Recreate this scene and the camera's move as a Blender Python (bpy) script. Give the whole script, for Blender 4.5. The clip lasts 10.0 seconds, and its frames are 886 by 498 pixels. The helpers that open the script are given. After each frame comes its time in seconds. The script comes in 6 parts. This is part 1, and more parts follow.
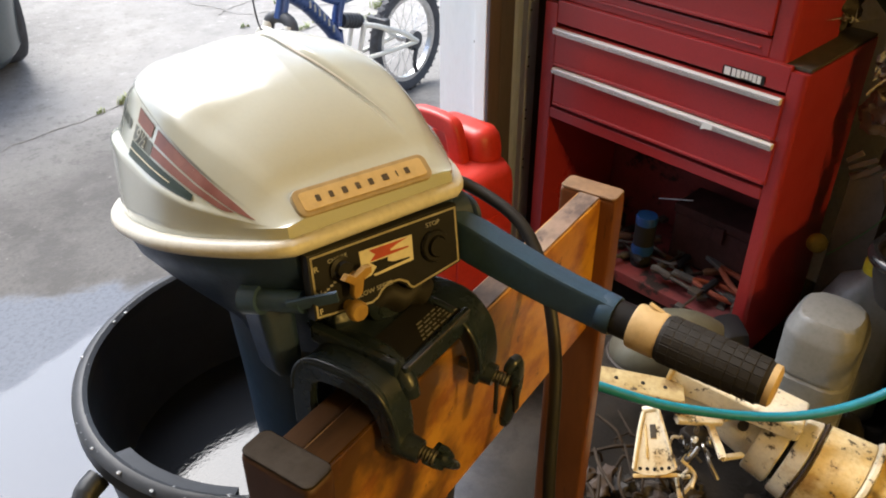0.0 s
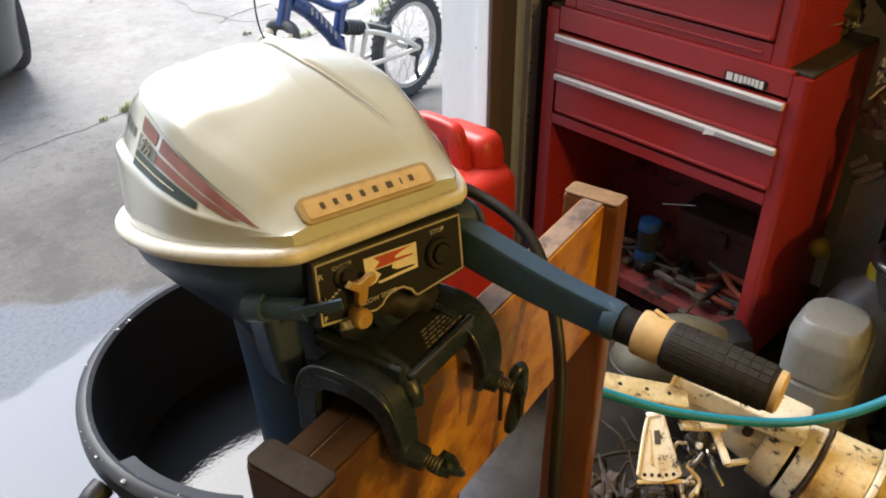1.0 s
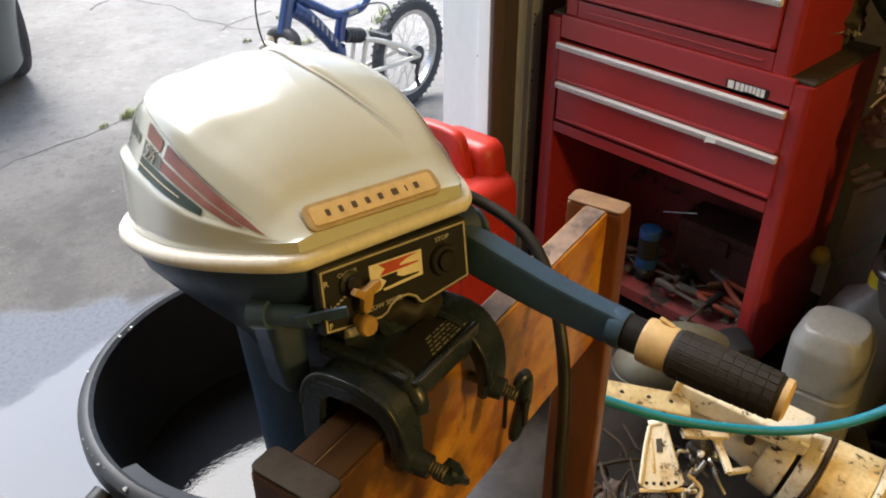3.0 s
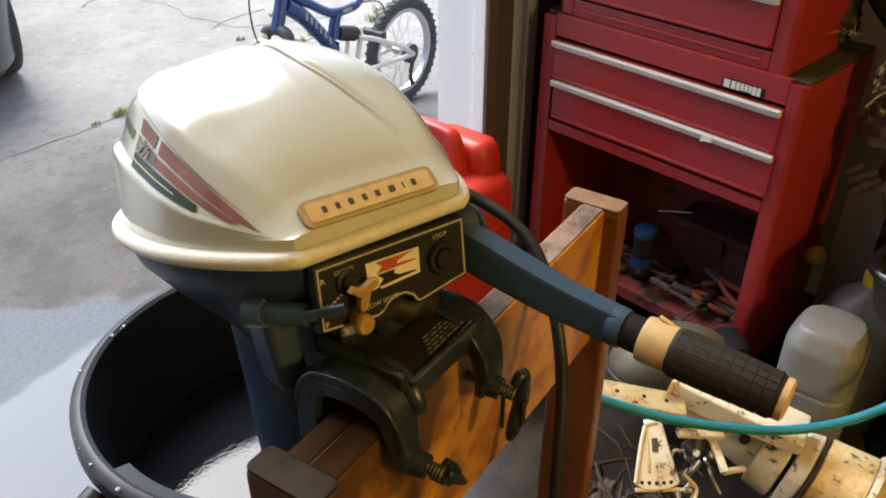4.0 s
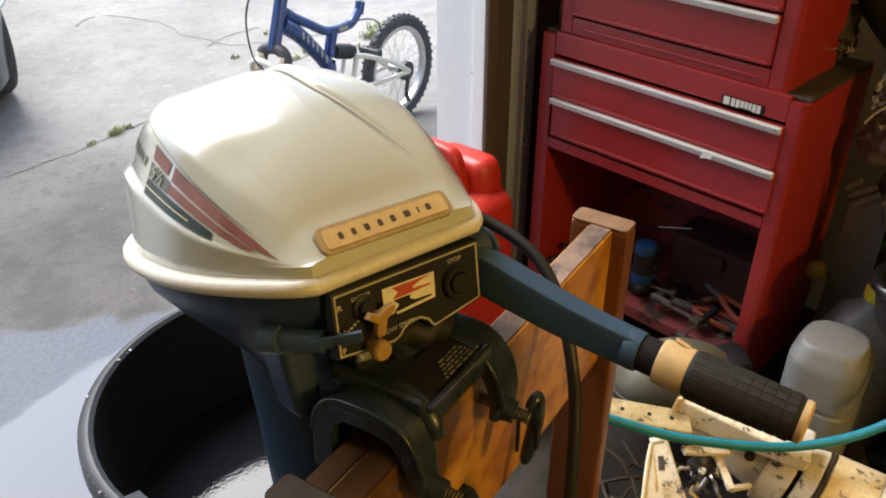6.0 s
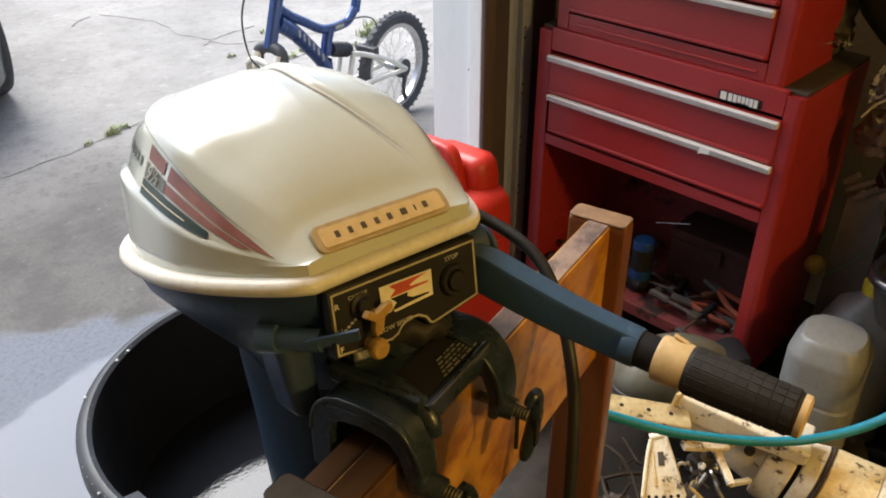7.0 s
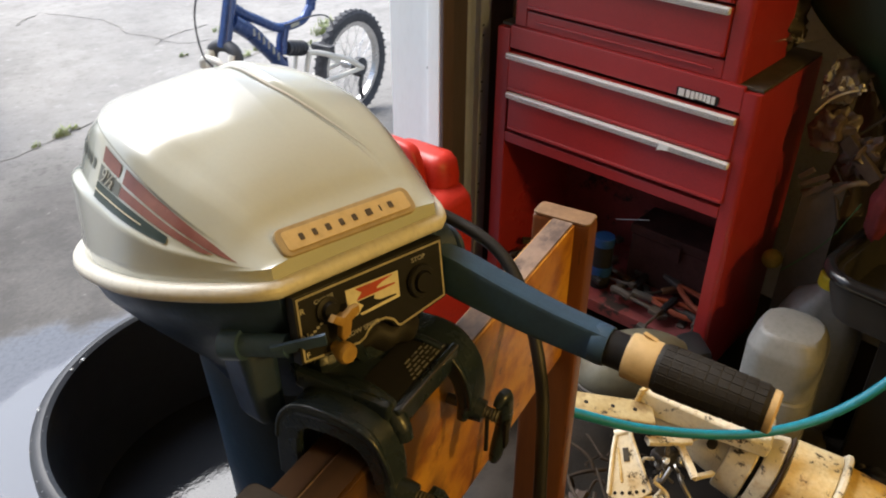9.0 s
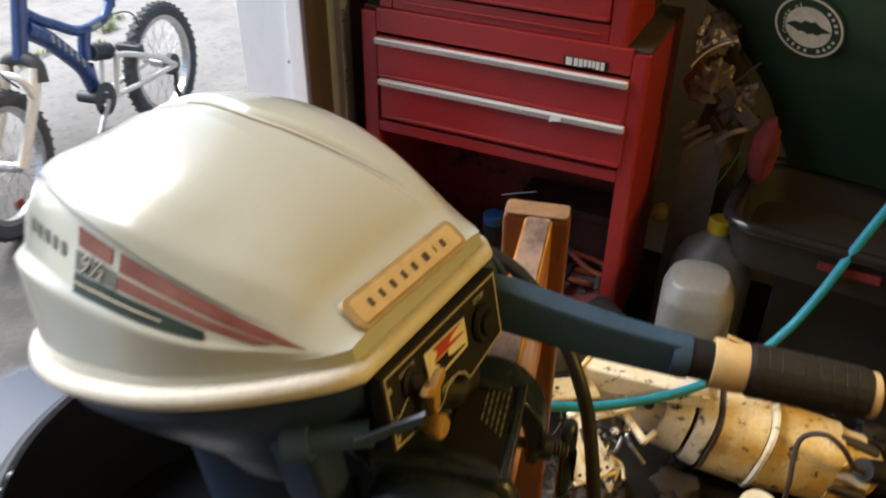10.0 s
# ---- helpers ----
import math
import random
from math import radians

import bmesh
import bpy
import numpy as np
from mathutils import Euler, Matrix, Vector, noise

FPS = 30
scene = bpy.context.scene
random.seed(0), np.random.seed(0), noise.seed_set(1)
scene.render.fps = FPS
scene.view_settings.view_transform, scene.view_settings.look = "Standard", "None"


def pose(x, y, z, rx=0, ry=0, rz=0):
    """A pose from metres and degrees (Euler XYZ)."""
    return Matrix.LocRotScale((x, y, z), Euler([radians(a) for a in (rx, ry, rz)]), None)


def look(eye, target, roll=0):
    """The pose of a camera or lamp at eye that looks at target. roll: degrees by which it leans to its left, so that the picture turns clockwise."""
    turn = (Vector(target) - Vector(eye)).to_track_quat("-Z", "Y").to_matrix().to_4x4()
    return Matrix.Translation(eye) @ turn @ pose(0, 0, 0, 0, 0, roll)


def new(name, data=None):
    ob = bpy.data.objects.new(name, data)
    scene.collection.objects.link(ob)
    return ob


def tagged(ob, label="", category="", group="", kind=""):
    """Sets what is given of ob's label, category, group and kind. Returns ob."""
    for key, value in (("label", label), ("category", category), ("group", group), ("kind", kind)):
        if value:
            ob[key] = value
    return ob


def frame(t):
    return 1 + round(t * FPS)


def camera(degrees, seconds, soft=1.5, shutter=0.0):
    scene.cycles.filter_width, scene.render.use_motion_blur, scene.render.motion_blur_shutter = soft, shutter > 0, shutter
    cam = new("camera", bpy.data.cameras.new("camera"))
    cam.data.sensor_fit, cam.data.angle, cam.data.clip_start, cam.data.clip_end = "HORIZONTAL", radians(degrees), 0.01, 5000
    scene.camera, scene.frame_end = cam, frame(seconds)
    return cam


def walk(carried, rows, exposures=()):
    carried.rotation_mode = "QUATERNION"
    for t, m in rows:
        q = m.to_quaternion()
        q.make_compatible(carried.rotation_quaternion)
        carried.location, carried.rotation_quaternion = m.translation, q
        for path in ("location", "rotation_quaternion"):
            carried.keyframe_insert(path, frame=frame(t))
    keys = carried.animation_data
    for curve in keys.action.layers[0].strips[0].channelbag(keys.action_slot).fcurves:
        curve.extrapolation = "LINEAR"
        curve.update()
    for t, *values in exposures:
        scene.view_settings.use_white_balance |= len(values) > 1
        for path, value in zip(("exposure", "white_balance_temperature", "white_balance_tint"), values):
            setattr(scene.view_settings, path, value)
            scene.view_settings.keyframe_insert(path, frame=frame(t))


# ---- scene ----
cam = camera(55.9, 10.0, 1.9, 0.6)
METRES, EYE, TILT, LEAN, TURN = 0.42, 1.48, -0.78, -0.62, -38.5
ROWS = [
    (0.0, 0.0, 0.0, 0.0, -0.5, -32.88, 0.78),
    (0.5, -0.0009, 0.0025, 0.0008, -0.57, -32.76, 0.83),
    (1.0, -0.0059, 0.0026, 0.0027, -0.51, -32.49, 1.03),
    (1.5, -0.0055, 0.0025, 0.0065, -0.57, -32.14, 1.24),
    (2.0, -0.0082, -0.0077, 0.0081, -0.56, -31.92, 1.12),
    (2.5, -0.0144, -0.0059, 0.0073, -0.43, -31.94, 0.98),
    (4.0, -0.0339, 0.0191, -0.0131, -0.92, -32.01, 0.53),
    (4.5, -0.0415, 0.0119, -0.0111, -0.78, -32.04, 0.28),
    (5.0, -0.0547, 0.0256, 0.0089, -1.31, -31.89, 0.56),
    (5.5, -0.0891, 0.0337, 0.0088, -1.6, -31.02, 0.58),
    (7.0, -0.085, 0.0394, 0.0049, -1.99, -31.23, 1.05),
    (7.5, -0.0797, 0.0412, 0.0102, -2.39, -31.15, 1.14),
    (8.0, -0.0612, 0.042, 0.0089, -2.88, -31.17, 1.11),
    (8.5, -0.0643, 0.0379, 0.0071, -3.26, -31.29, 0.92),
    (9.0, -0.1044, 0.0725, -0.0083, -4.92, -31.36, 0.31),
    (9.2, -0.2194, 0.1046, -0.0650, -7.05, -30.95, 0.75),
    (9.3, -0.3141, 0.1112, -0.0580, -8.67, -31.22, 1.05),
    (9.4, -0.3693, 0.1215, -0.0540, -10.48, -31.30, 1.05),
    (9.5, -0.4767, 0.1348, -0.0156, -13.77, -32.0, -0.26),
    (9.6, -0.5379, 0.2055, -0.0060, -17.42, -32.64, 1.60),
    (9.7, -0.5762, 0.2652, 0.0120, -19.20, -33.28, 2.35),
    (9.8, -0.5978, 0.3348, 0.0095, -20.58, -33.50, 2.35),
    (10.0, -0.589, 0.4822, -0.0183, -21.28, -33.43, 0.56),
]
walk(cam, [(t, pose(0, 0, EYE, TILT, LEAN, TURN) @ pose(METRES * x, METRES * y, METRES * z, 90 + pitch, roll, yaw)) for t, x, y, z, yaw, pitch, roll in ROWS],
     [(0.0, 1.22), (1.5, 1.23), (2.5, 1.17), (5.5, 1.095), (8.0, 1.01), (9.0, 1.00), (10.0, 1.03)])

# ---- light ----
world = bpy.data.worlds.new("sky")
world.use_nodes = True
scene.world = world
wn = world.node_tree
sky = wn.nodes.new("ShaderNodeTexSky")
sky.sky_type, sky.sun_disc = "NISHITA", False
SUN_ELEV, SUN_AZ = 54.0, -4.0          # degrees above the horizon; degrees from +y towards +x
sky.sun_elevation, sky.sun_rotation = radians(SUN_ELEV), radians(SUN_AZ)
sky.air_density, sky.dust_density, sky.ozone_density = 1.0, 3.2, 1.0
wn.links.new(sky.outputs[0], wn.nodes["Background"].inputs[0])
wn.nodes["Background"].inputs[1].default_value = 0.15
sun = new("sun", bpy.data.lights.new("sun", "SUN"))
sun.data.energy, sun.data.angle, sun.data.color = 3.0, radians(50), (0.965, 0.98, 1.0)
sun.matrix_world = look((math.sin(radians(SUN_AZ)) * 20, math.cos(radians(SUN_AZ)) * 20, 20 * math.tan(radians(SUN_ELEV))), (0, 0, 0))


# ---- materials ----
def mat(name, base, other=None, scale=6.0, rough=0.5, rough_var=0.1, metal=0.0, bump=0.15, grain=90.0, spots=None, spot_scale=18.0,
        spot_cut=0.62, stretch=(1, 1, 1), coat=0.0, spec=0.5, mixed=0.5, speck=0.35, patches=None, patch_scale=9.0, patch_cut=0.55):
    """A painted, cast or moulded surface: broad tone drift, fine grain and, where given, worn spots of another colour."""
    m = bpy.data.materials.new(name)
    m.use_nodes = True
    nt = m.node_tree
    nodes, links = nt.nodes, nt.links
    bsdf = nodes["Principled BSDF"]
    co = nodes.new("ShaderNodeTexCoord")
    mp = nodes.new("ShaderNodeMapping")
    mp.inputs["Scale"].default_value = stretch
    links.new(co.outputs["Object"], mp.inputs["Vector"])

    def tex(s, detail=4.0, rough_=0.6):
        n = nodes.new("ShaderNodeTexNoise")
        n.inputs["Scale"].default_value, n.inputs["Detail"].default_value, n.inputs["Roughness"].default_value = s, detail, rough_
        links.new(mp.outputs["Vector"], n.inputs["Vector"])
        return n

    def ramp(src, lo, hi, a, b):
        r = nodes.new("ShaderNodeMapRange")
        for k, v in zip(("From Min", "From Max", "To Min", "To Max"), (lo, hi, a, b)):
            r.inputs[k].default_value = v
        links.new(src, r.inputs["Value"])
        return r.outputs["Result"]

    def mix(fac, a, b):
        n = nodes.new("ShaderNodeMix")
        n.data_type = "RGBA"
        links.new(fac, n.inputs["Factor"])
        for sock, v in ((n.inputs["A"], a), (n.inputs["B"], b)):
            if isinstance(v, tuple):
                sock.default_value = (*v[:3], 1)
            else:
                links.new(v, sock)
        return n.outputs["Result"]

    other = other or tuple(c * 0.78 for c in base)
    broad, fine = tex(scale), tex(grain, 3.0)
    colour = mix(ramp(broad.outputs[0], mixed - 0.18, mixed + 0.18, 0, 1), base, other)
    fine_dark = mix(ramp(fine.outputs[0], 0.45, 0.75, 0, speck), colour, tuple(c * 0.6 for c in other))
    colour = fine_dark
    if patches:
        pt = tex(patch_scale, 5.0, 0.6)
        colour = mix(ramp(pt.outputs[0], patch_cut, patch_cut + 0.14, 0, 0.85), colour, patches)
    if spots:
        sp = tex(spot_scale, 6.0, 0.7)
        colour = mix(ramp(sp.outputs[0], spot_cut, spot_cut + 0.06, 0, 1), colour, spots)
    links.new(colour, bsdf.inputs["Base Color"])
    links.new(ramp(broad.outputs[0], 0.3, 0.7, max(rough - rough_var, 0.02), min(rough + rough_var, 1)), bsdf.inputs["Roughness"])
    bsdf.inputs["Metallic"].default_value = metal
    bsdf.inputs["Specular IOR Level"].default_value = spec
    bsdf.inputs["Coat Weight"].default_value = coat
    bsdf.inputs["Coat Roughness"].default_value = 0.15
    if bump:
        bp = nodes.new("ShaderNodeBump")
        bp.inputs["Strength"].default_value, bp.inputs["Distance"].default_value = bump, 0.002
        links.new(fine.outputs[0], bp.inputs["Height"])
        links.new(bp.outputs["Normal"], bsdf.inputs["Normal"])
    return m


CREAM = mat("cream_enamel", (0.460, 0.495, 0.455), (0.440, 0.470, 0.425), 2.5, 0.24, 0.02, speck=0.06, bump=0.02, grain=220, coat=1.0, spec=0.7)
LIP = mat("cream_trim", (0.64, 0.635, 0.58), (0.60, 0.585, 0.51), 14, 0.4, 0.1, bump=0.06, grain=160, spots=(0.30, 0.24, 0.15), spot_scale=55, spot_cut=0.73)
GROOVESHADE = mat("groove_shade", (0.48, 0.475, 0.44), (0.40, 0.395, 0.36), 30, 0.6, 0.1, bump=0.1)
NAVY = mat("blue_grey_casting", (0.022, 0.047, 0.112), (0.015, 0.033, 0.078), 14, 0.42, 0.12, bump=0.2, grain=160, spots=(0.07, 0.075, 0.07), spot_cut=0.70)
ARM = mat("blue_grey_paint", (0.036, 0.078, 0.135), (0.027, 0.058, 0.100), 16, 0.38, 0.1, bump=0.15, grain=180, spots=(0.16, 0.17, 0.17), spot_scale=40, spot_cut=0.74)
LEG = mat("worn_navy_paint", (0.020, 0.040, 0.072), (0.015, 0.029, 0.052), 9, 0.45, 0.1, bump=0.2, spots=(0.08, 0.1, 0.12), spot_cut=0.7)
OLIVE = mat("oily_olive_casting", (0.019, 0.030, 0.042), (0.013, 0.021, 0.030), 12, 0.27, 0.12, bump=0.25, grain=140, spots=(0.075, 0.07, 0.05), spot_cut=0.72)
BLACK = mat("black_enamel", (0.020, 0.020, 0.022), None, 10, 0.42, 0.1, bump=0.05, spec=0.15)
MATT = mat("matt_black_plastic", (0.020, 0.019, 0.018), (0.027, 0.025, 0.023), 10, 0.6, 0.1, bump=0.1, spec=0.25)
RUBBER = mat("grip_rubber", (0.014, 0.012, 0.010), (0.010, 0.0085, 0.007), 20, 0.62, 0.1, bump=0.3, grain=260)
HOSEBLACK = mat("black_hose", (0.013, 0.013, 0.014), None, 20, 0.5, 0.1, bump=0.1)
BONE = mat("aged_cream_plastic", (0.66, 0.50, 0.27), (0.55, 0.38, 0.17), 24, 0.5, 0.1, bump=0.1, spots=(0.25, 0.16, 0.07), spot_scale=30, spot_cut=0.72)
KNOB = mat("chipped_amber_plastic", (0.40, 0.25, 0.065), (0.28, 0.155, 0.035), 40, 0.65, 0.1, bump=0.2, spots=(0.14, 0.08, 0.03), spot_scale=60, spot_cut=0.60)
LEVER = mat("light_blue_grey_paint", (0.050, 0.105, 0.200), (0.037, 0.075, 0.145), 20, 0.4, 0.1, bump=0.15, spots=(0.25, 0.27, 0.28), spot_scale=50, spot_cut=0.70)
PLATE = mat("gold_cream_plate", (0.60, 0.46, 0.24), (0.52, 0.38, 0.18), 20, 0.35, 0.08, bump=0.05)
PLATE_EDGE = mat("faded_gold_edge", (0.42, 0.33, 0.19), (0.34, 0.26, 0.14), 30, 0.4, 0.1)
FADEDINK = mat("faded_brown_ink", (0.085, 0.065, 0.045), (0.05, 0.04, 0.03), 60, 0.5, 0.1)
PALE = mat("pale_print", (0.72, 0.68, 0.52), None, 30, 0.5, 0.1, bump=0, spots=(0.2, 0.16, 0.1), spot_scale=60, spot_cut=0.68)
FAINT = mat("faint_worn_print", (0.26, 0.26, 0.24), None, 30, 0.5, 0.1, bump=0, spots=(0.03, 0.03, 0.03), spot_scale=60, spot_cut=0.55)
WORNINK = mat("worn_pale_number", (0.42, 0.43, 0.38), (0.30, 0.31, 0.27), 30, 0.5, 0.1, bump=0, spots=(0.12, 0.13, 0.12), spot_scale=90, spot_cut=0.60)
PANELINK = mat("worn_white_print", (0.42, 0.42, 0.39), None, 30, 0.5, 0.1, bump=0, spots=(0.12, 0.12, 0.11), spot_scale=90, spot_cut=0.62)
RED_INK = mat("red_print", (0.42, 0.06, 0.03), (0.36, 0.05, 0.03), 30, 0.45, 0.1, bump=0)
MAROON = mat("faded_maroon_stripe", (0.175, 0.060, 0.050), (0.23, 0.095, 0.075), 30, 0.45, 0.1, bump=0, spots=(0.5, 0.42, 0.33), spot_scale=70, spot_cut=0.68)
FADED = mat("faded_grey_green", (0.085, 0.10, 0.090), (0.12, 0.13, 0.115), 40, 0.45, 0.1, bump=0, spots=(0.5, 0.48, 0.42), spot_scale=80, spot_cut=0.68)
GREEN_INK = mat("dark_green_stripe", (0.012, 0.030, 0.027), (0.018, 0.040, 0.034), 30, 0.4, 0.1, bump=0, spots=(0.4, 0.4, 0.33), spot_scale=70, spot_cut=0.7)
STEEL = mat("dull_steel", (0.42, 0.41, 0.39), (0.30, 0.29, 0.27), 30, 0.38, 0.1, 0.9, 0.15, spots=(0.14, 0.08, 0.04), spot_cut=0.68)
ALU = mat("brushed_aluminium", (0.80, 0.80, 0.79), (0.70, 0.70, 0.69), 8, 0.5, 0.08, 0.35, 0.1, stretch=(0.05, 1, 1), grain=300)
GALV = mat("galvanised_track", (0.30, 0.35, 0.50), (0.22, 0.26, 0.38), 12, 0.5, 0.1, 0.2, 0.15, stretch=(1, 1, 0.2))
REDPAINT = mat("red_cabinet_enamel", (0.32, 0.025, 0.026), (0.275, 0.022, 0.023), 5, 0.33, 0.07, bump=0.04, grain=200, coat=0.15, spots=(0.12, 0.02, 0.015), spot_scale=60, spot_cut=0.76)
# cabinet red darkened to paint the shade inside the open bay
BAYRED = mat("shaded_bay_red", (0.20, 0.034, 0.036), (0.13, 0.030, 0.030), 9, 0.6, 0.1, bump=0.2, spots=(0.02, 0.012, 0.01), spot_scale=12, spot_cut=0.55)
REDCAN = mat("red_polythene", (0.48, 0.030, 0.018), (0.42, 0.025, 0.016), 6, 0.42, 0.06, bump=0.08)
DUST = mat("dusty_dark_top", (0.055, 0.045, 0.032), (0.035, 0.03, 0.022), 14, 0.7, 0.1, bump=0.3)
BINBLACK = mat("black_bin_plastic", (0.029, 0.034, 0.042), (0.022, 0.026, 0.033), 8, 0.46, 0.08, bump=0.1, spec=0.3, spots=(0.05, 0.05, 0.05), spot_scale=50, spot_cut=0.72)
WOOD = mat("varnished_plank", (0.58, 0.300, 0.036), (0.46, 0.190, 0.018), 6, 0.40, 0.08, bump=0.15, grain=50, stretch=(0.8, 1, 1.0), patches=(0.27, 0.085, 0.012), patch_scale=19, patch_cut=0.46, spots=(0.10, 0.036, 0.010), spot_scale=22, spot_cut=0.60, coat=0.1)


def stain_and_shade(m, edge, width, stain):
    """Dark oil stain and the motor's shade, painted into the wood from one end, with a ragged edge."""
    nt = m.node_tree
    bsdf = nt.nodes["Principled BSDF"]
    old = bsdf.inputs["Base Color"].links[0].from_socket
    co, sep, n = nt.nodes.new("ShaderNodeTexCoord"), nt.nodes.new("ShaderNodeSeparateXYZ"), nt.nodes.new("ShaderNodeTexNoise")
    n.inputs["Scale"].default_value, n.inputs["Detail"].default_value = 11.0, 6.0
    nt.links.new(co.outputs["Object"], n.inputs["Vector"])
    nt.links.new(co.outputs["Object"], sep.inputs[0])
    add = nt.nodes.new("ShaderNodeMath")
    add.operation = "MULTIPLY_ADD"
    nt.links.new(n.outputs[0], add.inputs[0])
    add.inputs[1].default_value = 0.9
    nt.links.new(sep.outputs["X"], add.inputs[2])
    r, mx = nt.nodes.new("ShaderNodeMapRange"), nt.nodes.new("ShaderNodeMix")
    r.inputs["From Min"].default_value, r.inputs["From Max"].default_value = edge + 0.45 - width, edge + 0.45 + width
    r.inputs["To Min"].default_value, r.inputs["To Max"].default_value = 0.92, 0.0
    nt.links.new(add.outputs[0], r.inputs["Value"])
    mx.data_type = "RGBA"
    nt.links.new(r.outputs["Result"], mx.inputs["Factor"])
    nt.links.new(old, mx.inputs["A"])
    mx.inputs["B"].default_value = (*stain, 1)
    nt.links.new(mx.outputs["Result"], bsdf.inputs["Base Color"])


# the plank end's colour holds oil stain and the motor's shade
stain_and_shade(WOOD, 0.15, 0.08, (0.055, 0.026, 0.010))
WOODTOP = mat("worn_plank_edge", (0.27, 0.185, 0.13), (0.15, 0.092, 0.070), 14, 0.6, 0.1, bump=0.3, grain=60, stretch=(0.6, 1, 1), patches=(0.055, 0.034, 0.027), patch_scale=24, patch_cut=0.46, spots=(0.030, 0.020, 0.016), spot_scale=20, spot_cut=0.58)
# edge colour darkened by stain and by painted shade under the motor
WOODTOP_DARK = mat("stained_shaded_edge", (0.055, 0.026, 0.009), (0.024, 0.012, 0.005), 16, 0.8, 0.1, spec=0.05, bump=0.3, grain=60, stretch=(0.3, 1, 1))
WOODPOST = mat("stained_post", (0.20, 0.072, 0.022), (0.13, 0.044, 0.014), 8, 0.45, 0.08, bump=0.15, grain=60, stretch=(1, 1, 0.15), spots=(0.05, 0.02, 0.01), spot_scale=14, spot_cut=0.66)
WOODBACK = mat("dark_brown_board", (0.060, 0.029, 0.011), (0.036, 0.018, 0.008), 14, 0.75, 0.1, spec=0.15, bump=0.3, grain=60, stretch=(0.4, 1, 1), spots=(0.014, 0.009, 0.006), spot_scale=12, spot_cut=0.52)
WOODPOST_DARK = mat("darker_stained_post", (0.085, 0.036, 0.017), (0.050, 0.022, 0.012), 8, 0.55, 0.08, bump=0.15, grain=60, stretch=(1, 1, 0.15), spots=(0.028, 0.014, 0.009), spot_scale=14, spot_cut=0.60)
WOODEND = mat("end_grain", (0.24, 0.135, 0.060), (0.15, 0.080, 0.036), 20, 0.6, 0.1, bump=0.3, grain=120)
WOODEND_DARK = mat("darker_end_grain", (0.042, 0.034, 0.026), (0.028, 0.022, 0.017), 20, 0.75, 0.1, spec=0.15, bump=0.3, grain=120)
JAMB = mat("white_jamb_paint", (0.78, 0.83, 0.84), (0.75, 0.80, 0.81), 5, 0.5, 0.08, speck=0.12, bump=0.08, stretch=(1, 1, 0.3))
STUDEDGE = mat("brown_stud_edge", (0.092, 0.068, 0.068), (0.055, 0.043, 0.045), 8, 0.7, 0.1, bump=0.25, stretch=(1, 1, 0.12))
STUD = mat("dark_stud", (0.068, 0.056, 0.062), (0.042, 0.036, 0.042), 8, 0.7, 0.1, bump=0.25, stretch=(1, 1, 0.12))
TEAL = mat("teal_garden_hose", (0.010, 0.25, 0.36), (0.008, 0.20, 0.30), 20, 0.5, 0.06, bump=0.05)
JUG = mat("translucent_jug", (0.235, 0.240, 0.235), (0.19, 0.195, 0.19), 7, 0.4, 0.08, bump=0.1)
JUG.node_tree.nodes["Principled BSDF"].inputs["Subsurface Weight"].default_value = 0.3
JUG.node_tree.nodes["Principled BSDF"].inputs["Subsurface Radius"].default_value = (0.02, 0.02, 0.02)
OLDWHITE = mat("chipped_white_paint", (0.80, 0.75, 0.62), (0.74, 0.65, 0.45), 9, 0.42, 0.1, bump=0.3, grain=120, patches=(0.46, 0.29, 0.10), patch_scale=16, patch_cut=0.56, spots=(0.045, 0.035, 0.025), spot_scale=34, spot_cut=0.575)
OLDYELLOW = mat("yellowed_paint", (0.82, 0.74, 0.50), (0.60, 0.37, 0.07), 9, 0.42, 0.1, bump=0.3, grain=120, patches=(0.34, 0.17, 0.04), patch_scale=14, patch_cut=0.54, spots=(0.04, 0.03, 0.02), spot_scale=28, spot_cut=0.575)
DIRTYYELLOW = mat("dirty_yellowed_paint", (0.50, 0.42, 0.24), (0.34, 0.24, 0.09), 12, 0.5, 0.1, bump=0.3, grain=120, patches=(0.16, 0.10, 0.04), patch_scale=20, patch_cut=0.50, spots=(0.035, 0.026, 0.018), spot_scale=26, spot_cut=0.55)
OLIVEGREY = mat("olive_grey_shell", (0.13, 0.125, 0.09), (0.095, 0.09, 0.065), 9, 0.42, 0.1, bump=0.1)
GREENBIN = mat("dark_green_plastic", (0.012, 0.043, 0.019), (0.009, 0.033, 0.015), 5, 0.5, 0.1, bump=0.15)
BIKEBLUE = mat("metallic_blue", (0.034, 0.080, 0.25), (0.024, 0.058, 0.18), 14, 0.3, 0.08, 0.3, 0.05, coat=0.3)
BIKEWHITE = mat("white_bike_enamel", (0.74, 0.73, 0.66), (0.66, 0.65, 0.58), 20, 0.35, 0.08, bump=0.05)
# black parts and tyres lightened to paint the bright haze over the drive
BIKEBLACK = mat("haze_lightened_black", (0.050, 0.054, 0.062), (0.036, 0.040, 0.046), 20, 0.55, 0.1, bump=0.1)
TYRE = mat("tyre_rubber", (0.060, 0.064, 0.074), None, 20, 0.75, 0.1, bump=0.3)
CHROME = mat("rim_metal", (0.6, 0.6, 0.6), None, 20, 0.3, 0.08, 0.9, 0.05)
CARPAINT = mat("grey_green_car_paint", (0.075, 0.095, 0.10), None, 4, 0.35, 0.05, 0.1, 0.02, coat=0.2)
